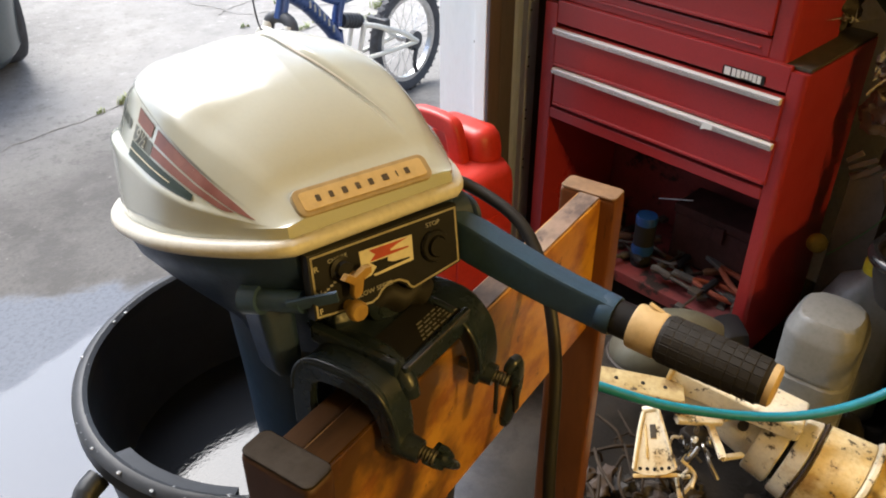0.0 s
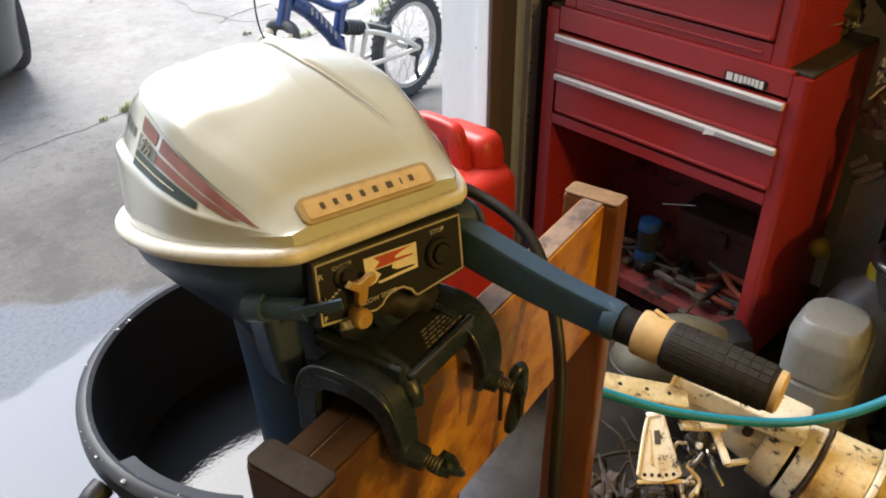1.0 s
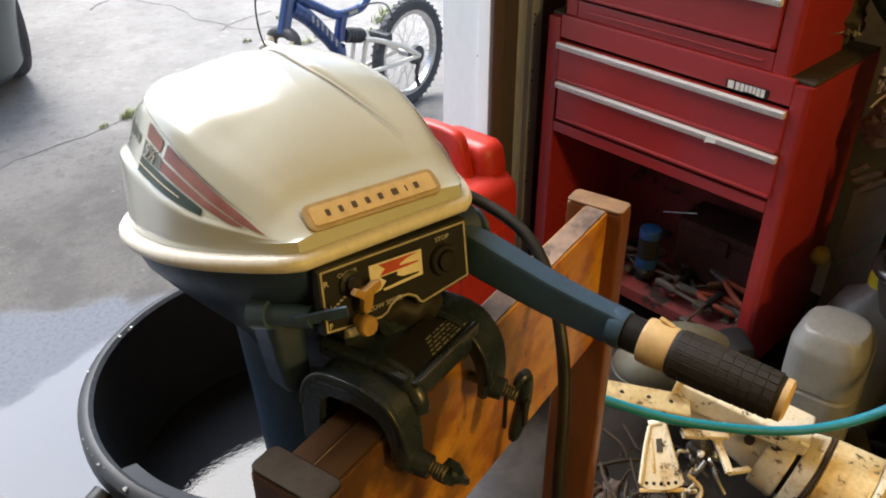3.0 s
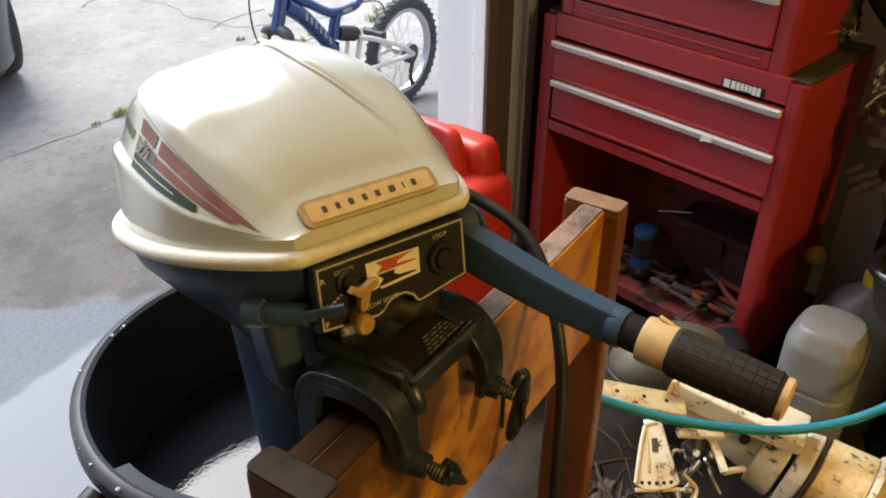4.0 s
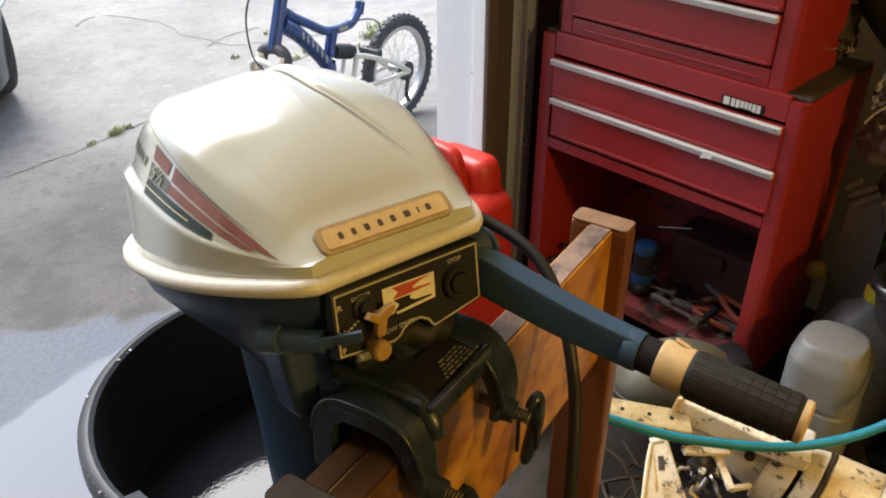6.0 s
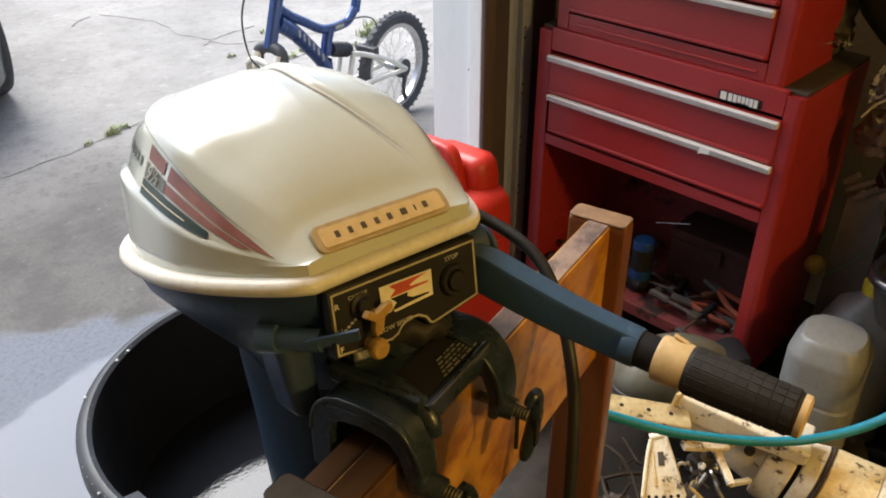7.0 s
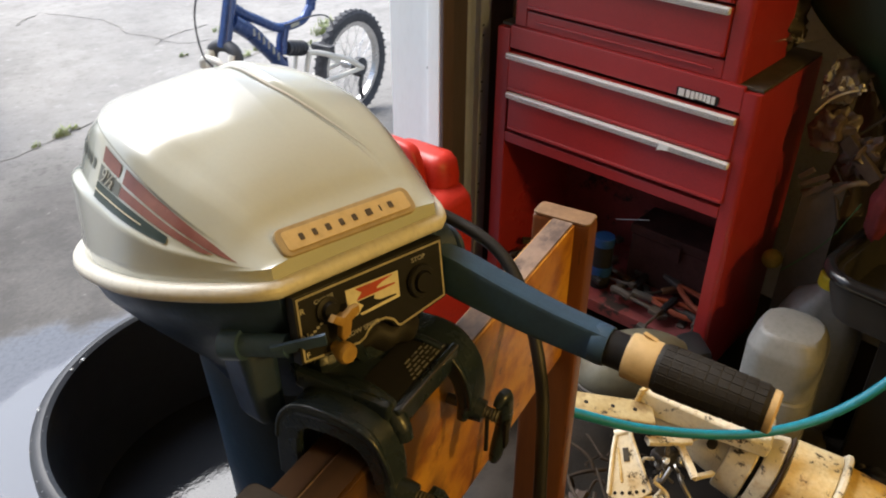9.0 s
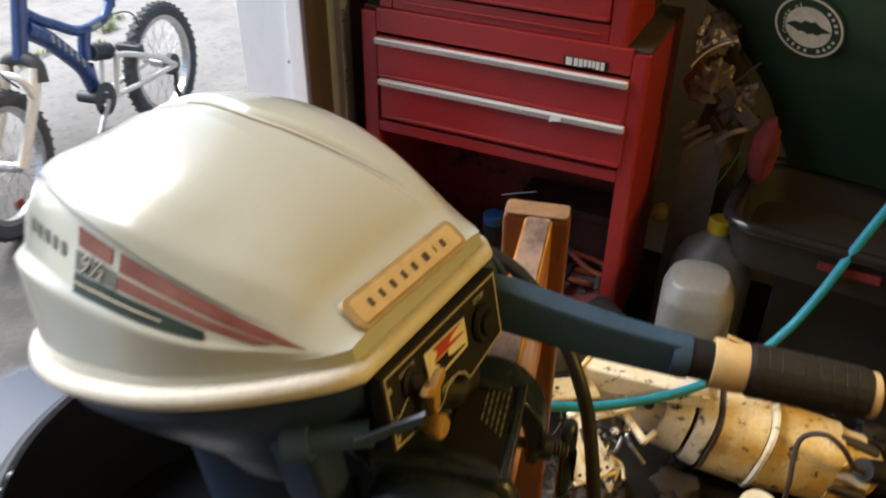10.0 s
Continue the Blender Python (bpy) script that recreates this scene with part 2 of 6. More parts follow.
BLUEPLASTIC = mat("blue_plastic", (0.010, 0.055, 0.20), None, 20, 0.4, 0.1)
ORANGE = mat("orange_handle", (0.28, 0.06, 0.022), (0.2, 0.04, 0.016), 20, 0.5, 0.1)
# the float's yellow, darkened to stand for the shade it hangs in
SHADEYELLOW = mat("shaded_yellow_foam", (0.20, 0.15, 0.022), None, 20, 0.7, 0.1)
YELLOW = mat("yellow_plastic", (0.72, 0.60, 0.03), None, 20, 0.45, 0.1)
GREYMETAL = mat("grey_scrap_metal", (0.16, 0.155, 0.15), (0.09, 0.085, 0.08), 16, 0.45, 0.1, 0.6, 0.3, spots=(0.12, 0.06, 0.03), spot_cut=0.64)
DARKJUNK = mat("dark_scrap", (0.034, 0.029, 0.025), (0.055, 0.043, 0.034), 14, 0.6, 0.15, bump=0.3)
BROARD = mat("grey_brown_board", (0.065, 0.046, 0.036), (0.042, 0.030, 0.024), 20, 0.7, 0.1, bump=0.3)
PLASTER = mat("garage_wall", (0.60, 0.59, 0.56), (0.54, 0.53, 0.50), 2, 0.8, 0.1, bump=0.2)


def ground_mat(name, wet):
    """Weathered concrete; wet: a soaked, shiny patch spreads round the water bin."""
    m = bpy.data.materials.new(name)
    m.use_nodes = True
    nt = m.node_tree
    nodes, links = nt.nodes, nt.links
    bsdf = nodes["Principled BSDF"]
    geo = nodes.new("ShaderNodeNewGeometry")

    def tex(s, d=5.0):
        n = nodes.new("ShaderNodeTexNoise")
        n.inputs["Scale"].default_value, n.inputs["Detail"].default_value, n.inputs["Roughness"].default_value = s, d, 0.65
        links.new(geo.outputs["Position"], n.inputs["Vector"])
        return n.outputs[0]

    def op(kind, a, b):
        n = nodes.new("ShaderNodeMath")
        n.operation = kind
        for sock, v in zip(n.inputs, (a, b)):
            if isinstance(v, float):
                sock.default_value = v
            else:
                links.new(v, sock)
        return n.outputs[0]

    def rng(src, lo, hi, a=0.0, b=1.0):
        r = nodes.new("ShaderNodeMapRange")
        r.interpolation_type = "SMOOTHSTEP"
        for k, v in zip(("From Min", "From Max", "To Min", "To Max"), (lo, hi, a, b)):
            r.inputs[k].default_value = v
        links.new(src, r.inputs["Value"])
        return r.outputs["Result"]

    def mix(fac, a, b):
        n = nodes.new("ShaderNodeMix")
        n.data_type = "RGBA"
        links.new(fac, n.inputs["Factor"])
        for sock, v in ((n.inputs["A"], a), (n.inputs["B"], b)):
            if isinstance(v, tuple):
                sock.default_value = (*v, 1)
            else:
                links.new(v, sock)
        return n.outputs["Result"]

    big, mid, fine, grit = tex(0.9), tex(6.0), tex(70.0, 3.0), tex(28.0, 6.0)
    c = mix(rng(big, 0.35, 0.65), (0.300, 0.290, 0.272), (0.215, 0.208, 0.196))
    c = mix(rng(mid, 0.45, 0.75, 0, 0.7), c, (0.180, 0.174, 0.163))
    c = mix(rng(grit, 0.52, 0.70, 0, 0.55), c, (0.150, 0.144, 0.135))
    c = mix(rng(grit, 0.30, 0.40, 0.5, 0.0), c, (0.42, 0.408, 0.388))
    c = mix(rng(fine, 0.55, 0.75, 0, 0.6), c, (0.16, 0.15, 0.14))
    bp = nodes.new("ShaderNodeBump")
    bp.inputs["Strength"].default_value, bp.inputs["Distance"].default_value = 0.5, 0.006
    rough = 0.85
    if wet:
        sep = nodes.new("ShaderNodeSeparateXYZ")
        links.new(geo.outputs["Position"], sep.inputs[0])
        wob = op("MULTIPLY", op("SUBTRACT", mid, 0.5), 0.28)
        lump_ = op("MULTIPLY", op("SUBTRACT", big, 0.5), 1.4)
        edge = op("ADD", op("ADD", sep.outputs["Y"], op("MULTIPLY", sep.outputs["X"], 0.45)), wob)
        aside = op("SUBTRACT", sep.outputs["X"], op("MULTIPLY", sep.outputs["Y"], 0.5))
        inner = op("MULTIPLY", op("MULTIPLY", rng(sep.outputs["Y"], 0.75, 1.15, 0.0, 1.0), rng(aside, 0.25, 0.55, 1.0, 0.0)), rng(op("ADD", sep.outputs["X"], lump_), -1.5, -1.2))
        near = op("MULTIPLY", inner, rng(sep.outputs["Y"], 1.60, 1.80))
        damp = op("MULTIPLY", rng(op("ADD", op("ADD", sep.outputs["Y"], lump_), wob), 2.75, 3.75, 1.0, 0.0), rng(aside, 0.0, 1.2, 1.0, 0.3))
        c = mix(damp, c, mix(rng(fine, 0.4, 0.9), mix(rng(mid, 0.4, 0.62), (0.088, 0.083, 0.077), (0.058, 0.055, 0.051)), (0.045, 0.043, 0.042)))
        c = mix(op("MULTIPLY", rng(grit, 0.50, 0.68, 0.0, 0.5), damp), c, (0.06, 0.058, 0.056))
        c = mix(op("MULTIPLY", rng(grit, 0.28, 0.37, 0.5, 0.0), damp), c, (0.19, 0.18, 0.17))
        # concrete gets darker from the doorway inwards
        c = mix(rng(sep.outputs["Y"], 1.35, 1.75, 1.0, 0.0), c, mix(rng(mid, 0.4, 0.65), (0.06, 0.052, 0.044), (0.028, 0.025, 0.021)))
        heap_dark = op("MULTIPLY", op("MULTIPLY", rng(op("ADD", sep.outputs["X"], wob), 0.78, 0.92), op("MULTIPLY", rng(op("ADD", sep.outputs["Y"], wob), 0.82, 0.98, 1.0, 0.0), rng(op("ADD", sep.outputs["Y"], lump_), -0.9, -0.4))), 0.9)
        c = mix(heap_dark, c, (0.014, 0.012, 0.010))      # much darker floor round the heap
        soaked = op("MULTIPLY", rng(edge, 2.40, 2.49, 1.0, 0.0), inner)      # 1 where the concrete is soaked
        film = op("MULTIPLY", rng(op("ADD", op("SUBTRACT", sep.outputs["Y"], op("MULTIPLY", sep.outputs["X"], 0.31)), op("MULTIPLY", wob, 0.6)), 1.89, 1.96, 1.0, 0.0), inner)    # 1 where a film of water stands
        # wet concrete colours, with the sky's bluish reflection mixed into them
        wetc = mix(rng(fine, 0.40, 0.75), (0.085, 0.098, 0.125), (0.058, 0.068, 0.088))
        c = mix(soaked, c, mix(film, wetc, (0.060, 0.076, 0.108)))
        links.new(op("ADD", op("MULTIPLY", soaked, rng(film, 0.0, 1.0, 0.15, 0.19)), op("MULTIPLY", rng(sep.outputs["Y"], 1.5, 1.75, 0.12, 0.5), op("SUBTRACT", 1.0, soaked))), bsdf.inputs["Specular IOR Level"])
        r = nodes.new("ShaderNodeMix")
        links.new(soaked, r.inputs["Factor"])
        r.inputs["A"].default_value = 0.85
        links.new(rng(film, 0.0, 1.0, 0.45, 0.16), r.inputs["B"])
        links.new(r.outputs["Result"], bsdf.inputs["Roughness"])
        links.new(op("MULTIPLY", rng(film, 0.0, 1.0, 1.0, 0.15), rng(soaked, 0.0, 1.0, 0.45, 0.20)), bp.inputs["Strength"])
    else:
        bsdf.inputs["Roughness"].default_value = rough
    links.new(fine, bp.inputs["Height"])
    links.new(bp.outputs["Normal"], bsdf.inputs["Normal"])
    links.new(c, bsdf.inputs["Base Color"])
    return m


DRIVE = ground_mat("driveway_concrete", True)


def water_mat():
    m = bpy.data.materials.new("bin_water")
    m.use_nodes = True
    b = m.node_tree.nodes["Principled BSDF"]
    b.inputs["Base Color"].default_value, b.inputs["Roughness"].default_value, b.inputs["IOR"].default_value = (0.012, 0.014, 0.018, 1), 0.02, 1.45
    n, bp = m.node_tree.nodes.new("ShaderNodeTexNoise"), m.node_tree.nodes.new("ShaderNodeBump")
    n.inputs["Scale"].default_value, n.inputs["Detail"].default_value = 80.0, 4.0
    bp.inputs["Strength"].default_value, bp.inputs["Distance"].default_value = 0.07, 0.003
    m.node_tree.links.new(n.outputs[0], bp.inputs["Height"])
    m.node_tree.links.new(bp.outputs["Normal"], b.inputs["Normal"])
    return m


WATER = water_mat()


# ---- mesh helpers ----
def mesh_of(name, bm, material, smooth=40):
    me = bpy.data.meshes.new(name)
    bmesh.ops.recalc_face_normals(bm, faces=bm.faces)
    if smooth:
        for f in bm.faces:
            f.smooth = True
        lim = radians(smooth)
        for e in bm.edges:
            if len(e.link_faces) == 2 and e.calc_face_angle(0) > lim:
                e.smooth = False
    normals = []
    if smooth and len(bm.faces) < 6000:      # large flat faces keep their own normal, so that bevelled panels stay flat
        low = math.cos(lim)
        area = {f: f.calc_area() for f in bm.faces}
        for f in bm.faces:
            for v in f.verts:
                n = Vector()
                for g in v.link_faces:
                    if g.normal.dot(f.normal) > low:
                        n += g.normal * area[g]
                normals.append(n.normalized() if n.length > 1e-12 else f.normal.copy())
    bm.to_mesh(me)
    bm.free()
    if normals:
        me.normals_split_custom_set(normals)
    me.materials.append(material)
    return me


def part(name, bm, material, parent, label="", m=None, smooth=40):
    """One mesh object under a thing or under a part."""
    ob = new(name, mesh_of(name, bm, material, smooth))
    ob.parent = parent
    if m is not None:
        ob.matrix_basis = m
    return tagged(ob, label)


def solo(name, bm, material, label, category, m=None, kind="", group="", smooth=40):
    """A thing that is one mesh."""
    ob = new(name, mesh_of(name, bm, material, smooth))
    if m is not None:
        ob.matrix_basis = m
    return tagged(ob, label, category, group, kind)


def thing(name, label, category, m=None, kind="", group=""):
    ob = new(name)
    ob.empty_display_size = 0.05
    if m is not None:
        ob.matrix_basis = m
    return tagged(ob, label, category, group, kind)


def box(x0, x1, y0, y1, z0, z1, bevel=0.0, seg=2, bm=None):
    b = bmesh.new()
    bmesh.ops.create_cube(b, size=1)
    bmesh.ops.scale(b, vec=(x1 - x0, y1 - y0, z1 - z0), verts=b.verts)
    bmesh.ops.translate(b, vec=((x0 + x1) / 2, (y0 + y1) / 2, (z0 + z1) / 2), verts=b.verts)
    if bevel:
        bmesh.ops.bevel(b, geom=b.edges[:], offset=bevel, segments=seg, profile=0.5, affect="EDGES")
    return join(bm, b)


def join(bm, b):
    """Adds the bmesh b to bm, or gives b where there is none yet."""
    if bm is None:
        return b
    me = bpy.data.meshes.new("t")
    b.to_mesh(me)
    b.free()
    bm.from_mesh(me)
    bpy.data.meshes.remove(me)
    return bm


def turned(b, m):
    bmesh.ops.transform(b, matrix=m, verts=b.verts)
    return b


def spline(pts, n):
    """n points along a smooth curve through pts (Catmull-Rom)."""
    pts = [Vector(p) for p in pts]
    if len(pts) == 2:
        return [pts[0].lerp(pts[1], i / (n - 1)) for i in range(n)]
    ext = [2 * pts[0] - pts[1]] + pts + [2 * pts[-1] - pts[-2]]
    out = []
    for i in range(n):
        u = i / (n - 1) * (len(pts) - 1)
        k = min(int(u), len(pts) - 2)
        t = u - k
        a, b, c, d = ext[k:k + 4]
        out.append(0.5 * (2 * b + (c - a) * t + (2 * a - 5 * b + 4 * c - d) * t * t + (3 * b - a - 3 * c + d) * t ** 3))
    return out


def sweep(path, section, closed=False, scales=None, up=Vector((0, 0, 1)), bm=None, caps=True):
    """Sweeps a closed 2D section (side, up) along a path."""
    b = bmesh.new()
    path = [Vector(p) for p in path]
    rings = []
    n = len(path)
    for i, p in enumerate(path):
        q0, q1 = (path[i - 1], path[(i + 1) % n]) if closed else (path[max(i - 1, 0)], path[min(i + 1, n - 1)])
        d = (q1 - q0).normalized()
        side = d.cross(up)
        if side.length < 1e-4:
            side = d.cross(Vector((0, 1, 0.01)))
        side.normalize()
        v = side.cross(d).normalized()
        s = scales[i] if scales else 1.0
        rings.append([b.verts.new(p + side * a * s + v * c * s) for a, c in section])
    m = len(section)
    for i in range(n if closed else n - 1):
        r0, r1 = rings[i], rings[(i + 1) % n]
        for j in range(m):
            b.faces.new((r0[j], r0[(j + 1) % m], r1[(j + 1) % m], r1[j]))
    if caps and not closed:
        b.faces.new(rings[0][::-1])
        b.faces.new(rings[-1])
    return join(bm, b)


def ring(r, n=12, sx=1.0, sy=1.0):
    return [(r * sx * math.cos(2 * math.pi * i / n), r * sy * math.sin(2 * math.pi * i / n)) for i in range(n)]


def tube(pts, r, n=10, steps=None, bm=None, scales=None, up=Vector((0, 0, 1))):
    p = spline(pts, steps) if steps else pts
    return sweep(p, ring(r, n), scales=scales, bm=bm, up=up)


def rod(a, b, r, n=10, bm=None, r2=None):
    a, b = Vector(a), Vector(b)
    return sweep([a, b], ring(r, n), scales=[1, (r2 or r) / r], bm=bm, up=Vector((0.31, 0.17, 0.94)))


def lathe(profile, n=32, bm=None, m=None):
    """Turns a profile of (radius, height) round z; a radius of 0 closes it."""
    b = bmesh.new()
    rings = []
    for r, z in profile:
        rings.append([b.verts.new((0, 0, z))] if r <= 0 else [b.verts.new((r * math.cos(2 * math.pi * i / n), r * math.sin(2 * math.pi * i / n), z)) for i in range(n)])
    for r0, r1 in zip(rings, rings[1:]):
        for i in range(n):
            j = (i + 1) % n
            if len(r0) == 1 and len(r1) > 1:
                b.faces.new((r0[0], r1[i], r1[j]))
            elif len(r1) == 1 and len(r0) > 1:
                b.faces.new((r0[i], r0[j], r1[0]))
            elif len(r0) > 1:
                b.faces.new((r0[i], r0[j], r1[j], r1[i]))
    if m is not None:
        turned(b, m)
    return join(bm, b)


def prism(outline, z0, z1, bevel=0.0, bm=None, m=None, seg=2):
    """A flat outline (x, y) made solid between two heights."""
    b = bmesh.new()
    lo = [b.verts.new((x, y, z0)) for x, y in outline]
    hi = [b.verts.new((x, y, z1)) for x, y in outline]
    n = len(outline)
    b.faces.new(lo[::-1])
    b.faces.new(hi)
    for i in range(n):
        b.faces.new((lo[i], lo[(i + 1) % n], hi[(i + 1) % n], hi[i]))
    bmesh.ops.recalc_face_normals(b, faces=b.faces)
    if bevel:
        bmesh.ops.bevel(b, geom=[e for e in b.edges if abs(e.verts[0].co.z - e.verts[1].co.z) < 1e-6], offset=bevel, segments=seg, profile=0.5, affect="EDGES")
    if m is not None:
        turned(b, m)
    return join(bm, b)


def rounded(w, h, r, n=5, cx=0.0, cy=0.0):
    """The outline of a rounded rectangle."""
    out = []
    for k, (sx, sy) in enumerate(((1, 1), (-1, 1), (-1, -1), (1, -1))):
        for i in range(n + 1):
            a = math.pi / 2 * (k + i / n)
            out.append((cx + sx * (w / 2 - r) + r * math.cos(a), cy + sy * (h / 2 - r) + r * math.sin(a)))
    return out


def sheet(fn, nu, nv, thick=0.0, bm=None):
    """A grid of points fn(u, v), u and v from 0 to 1; thick gives it a back."""
    b = bmesh.new()
    g = [[b.verts.new(fn(i / nu, j / nv)) for j in range(nv + 1)] for i in range(nu + 1)]
    for i in range(nu):
        for j in range(nv):
            b.faces.new((g[i][j], g[i + 1][j], g[i + 1][j + 1], g[i][j + 1]))
    if thick:
        bmesh.ops.recalc_face_normals(b, faces=b.faces)
        bmesh.ops.solidify(b, geom=b.faces[:], thickness=thick)
    return join(bm, b)


def curve_of(table):
    """A smooth function through a table of (x, value)."""
    xs, vs = [a for a, _ in table], [b for _, b in table]

    def f(x):
        x = min(max(x, xs[0]), xs[-1])
        k = max(i for i in range(len(xs) - 1) if xs[i] <= x)
        h = xs[k + 1] - xs[k]
        t = (x - xs[k]) / h

        def slope(i):
            if i == 0:
                return (vs[1] - vs[0]) / (xs[1] - xs[0])
            if i == len(xs) - 1:
                return (vs[-1] - vs[-2]) / (xs[-1] - xs[-2])
            return (vs[i + 1] - vs[i - 1]) / (xs[i + 1] - xs[i - 1])
        m0, m1 = slope(k) * h, slope(k + 1) * h
        return (2 * t ** 3 - 3 * t * t + 1) * vs[k] + (t ** 3 - 2 * t * t + t) * m0 + (3 * t * t - 2 * t ** 3) * vs[k + 1] + (t ** 3 - t * t) * m1
    return f


def lettering(text, size, m, depth=0.0004, stretch=1.0):
    """Raised letters of the built-in font, as a bmesh: along x, upright in y, centred."""
    cu = bpy.data.curves.new("text", "FONT")
    cu.body, cu.size, cu.align_x, cu.align_y, cu.extrude = text, size, "CENTER", "CENTER", depth
    ob = bpy.data.objects.new("text", cu)
    scene.collection.objects.link(ob)
    me = bpy.data.meshes.new_from_object(ob.evaluated_get(bpy.context.evaluated_depsgraph_get()))
    bpy.data.objects.remove(ob)
    b = bmesh.new()
    b.from_mesh(me)
    bpy.data.meshes.remove(me)
    return turned(b, m @ Matrix.Diagonal((stretch, 1, 1, 1)))


def frame_of(p, x, z):
    """A matrix at p with its z axis along z and its x axis near x."""
    z = Vector(z).normalized()
    y = z.cross(Vector(x)).normalized()
    x = y.cross(z)
    return Matrix(((x.x, y.x, z.x, p[0]), (x.y, y.y, z.y, p[1]), (x.z, y.z, z.z, p[2]), (0, 0, 0, 1)))


def bumpy(bm, size, scale, seed=0.0):
    for v in bm.verts:
        v.co += Vector(noise.noise_vector(v.co * scale + Vector((seed, seed * 1.7, 3.1)))) * size
    return bm


# ---- the garage and the drive ----
DOOR_Y = 1.50                        # inner face of the front wall, with the open doorway
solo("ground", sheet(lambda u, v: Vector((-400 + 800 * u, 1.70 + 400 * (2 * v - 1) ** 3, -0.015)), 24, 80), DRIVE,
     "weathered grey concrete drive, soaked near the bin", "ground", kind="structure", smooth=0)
solo("floor", box(-3.2, 2.3, -4.2, 1.70, -0.2, 0.0), DRIVE, "dark concrete garage slab", "floor", kind="structure", smooth=0)
solo("wall_east", box(2.15, 2.27, -4.2, 1.70, 0, 2.95), PLASTER, "dull plastered garage side wall", "wall", kind="structure", smooth=0)
solo("wall_west", box(-3.2, -3.08, -4.2, 1.70, 0, 2.95), PLASTER, "dull plastered garage side wall", "wall", kind="structure", smooth=0)
solo("wall_south", box(-3.08, 2.15, -4.2, -4.08, 0, 2.95), PLASTER, "dull plastered garage back wall", "wall", kind="structure", smooth=0)
# doorway's left edge and header are unseen, placed to shape the daylight indoors
solo("wall_north", box(1.475, 2.15, DOOR_Y + 0.03, 1.62, 0, 2.95, bm=box(-3.08, -0.62, DOOR_Y, 1.62, 0, 2.95, bm=box(-0.62, 1.40, DOOR_Y, 1.70, 2.80, 2.95))),
     PLASTER, "garage front wall round the open doorway", "wall", kind="structure", smooth=0)
solo("ceiling", box(-3.2, 2.27, -4.2, 1.70, 2.95, 3.05), PLASTER, "plain garage ceiling", "ceiling", kind="structure", smooth=0)

jamb = thing("door_jamb", "white painted door jamb boards beside a dark stud", "door jamb", kind="structure")
part("board", box(1.362, 1.40, DOOR_Y + 0.046, 1.70, 0, 2.80, 0.003), JAMB, jamb)
part("stop_strip", box(1.350, 1.40, DOOR_Y, DOOR_Y + 0.0455, 0, 2.80, 0.004), JAMB, jamb)
part("stud", box(1.351, 1.388, DOOR_Y - 0.012, DOOR_Y - 0.0005, 0, 2.80, 0.003), STUDEDGE, jamb, "dark brown weathered stud edge")
part("stud", box(1.402, 1.445, DOOR_Y - 0.002, DOOR_Y + 0.08, 0, 2.95, 0.003, bm=box(1.389, 1.4015, DOOR_Y - 0.003, DOOR_Y - 0.0005, 0, 2.95, 0.001)), STUD, jamb, "dark weathered wooden stud")
# added board that covers the lit wall, so this gap stays dark
part("stud", box(1.530, 1.62, DOOR_Y + 0.004, DOOR_Y + 0.0295, 0, 2.95, 0.003), STUD, jamb, "dark board added to keep the gap behind the track dark")
for z in (0.31, 0.74, 1.2, 1.65):
    part("nail", lathe([(0, 0.003), (0.003, 0.002), (0.004, 0)], 8), GREYMETAL, jamb, m=pose(1.362, DOOR_Y + 0.055, z, 0, -90))
track = thing("door_track", "grey galvanised steel garage door track", "door track", kind="structure")
part("rail", prism([(1.447, DOOR_Y + 0.010), (1.462, DOOR_Y + 0.004), (1.466, DOOR_Y + 0.010), (1.484, DOOR_Y + 0.010), (1.484, DOOR_Y - 0.008), (1.522, DOOR_Y - 0.008), (1.522, DOOR_Y + 0.016), (1.519, DOOR_Y + 0.016), (1.519, DOOR_Y - 0.005), (1.487, DOOR_Y - 0.005), (1.487, DOOR_Y + 0.013), (1.447, DOOR_Y + 0.013)], 0.02, 2.2), GALV, track, smooth=0)
for i in range(22):
    part("slot", lathe([(0, 0.001), (0.0032, 0.001), (0.0032, 0)], 10), BLACK, track, m=pose(1.495, DOOR_Y - 0.008, 0.36 + 0.15 * (i // 2) + 0.026 * (i % 2), 90))

# a bare bulb hanging at the back of the garage
bulb = thing("ceiling_bulb", "bare warm bulb hanging on a cord", "lamp")
LX, LY, LZ = 0.90, -2.0, 2.15
part("socket", lathe([(0, LZ + 0.10), (0.012, LZ + 0.10), (0.02, LZ + 0.08), (0.02, LZ + 0.03), (0, LZ + 0.03)], 16, m=pose(LX, LY, 0)), BLACK, bulb)
part("cord", rod((LX, LY, LZ + 0.10), (LX, LY, 2.95), 0.003, 8), BLACK, bulb)
GLOW = bpy.data.materials.new("bulb_glass")
GLOW.use_nodes = True
GLOW.node_tree.nodes["Principled BSDF"].inputs["Emission Color"].default_value = (1.0, 0.72, 0.38, 1)
GLOW.node_tree.nodes["Principled BSDF"].inputs["Emission Strength"].default_value = 6
part("glass", lathe([(0.013, LZ + 0.03), (0.018, LZ + 0.01), (0.03, LZ - 0.02), (0.031, LZ - 0.04), (0.02, LZ - 0.065), (0, LZ - 0.07)], 16, m=pose(LX, LY, 0)), GLOW, bulb)
lamp = new("bulb_light", bpy.data.lights.new("bulb_light", "POINT"))
lamp.data.energy, lamp.data.color, lamp.data.shadow_soft_size = 64, (1.0, 0.61, 0.15), 0.14
lamp.location = (LX, LY, LZ - 0.14)

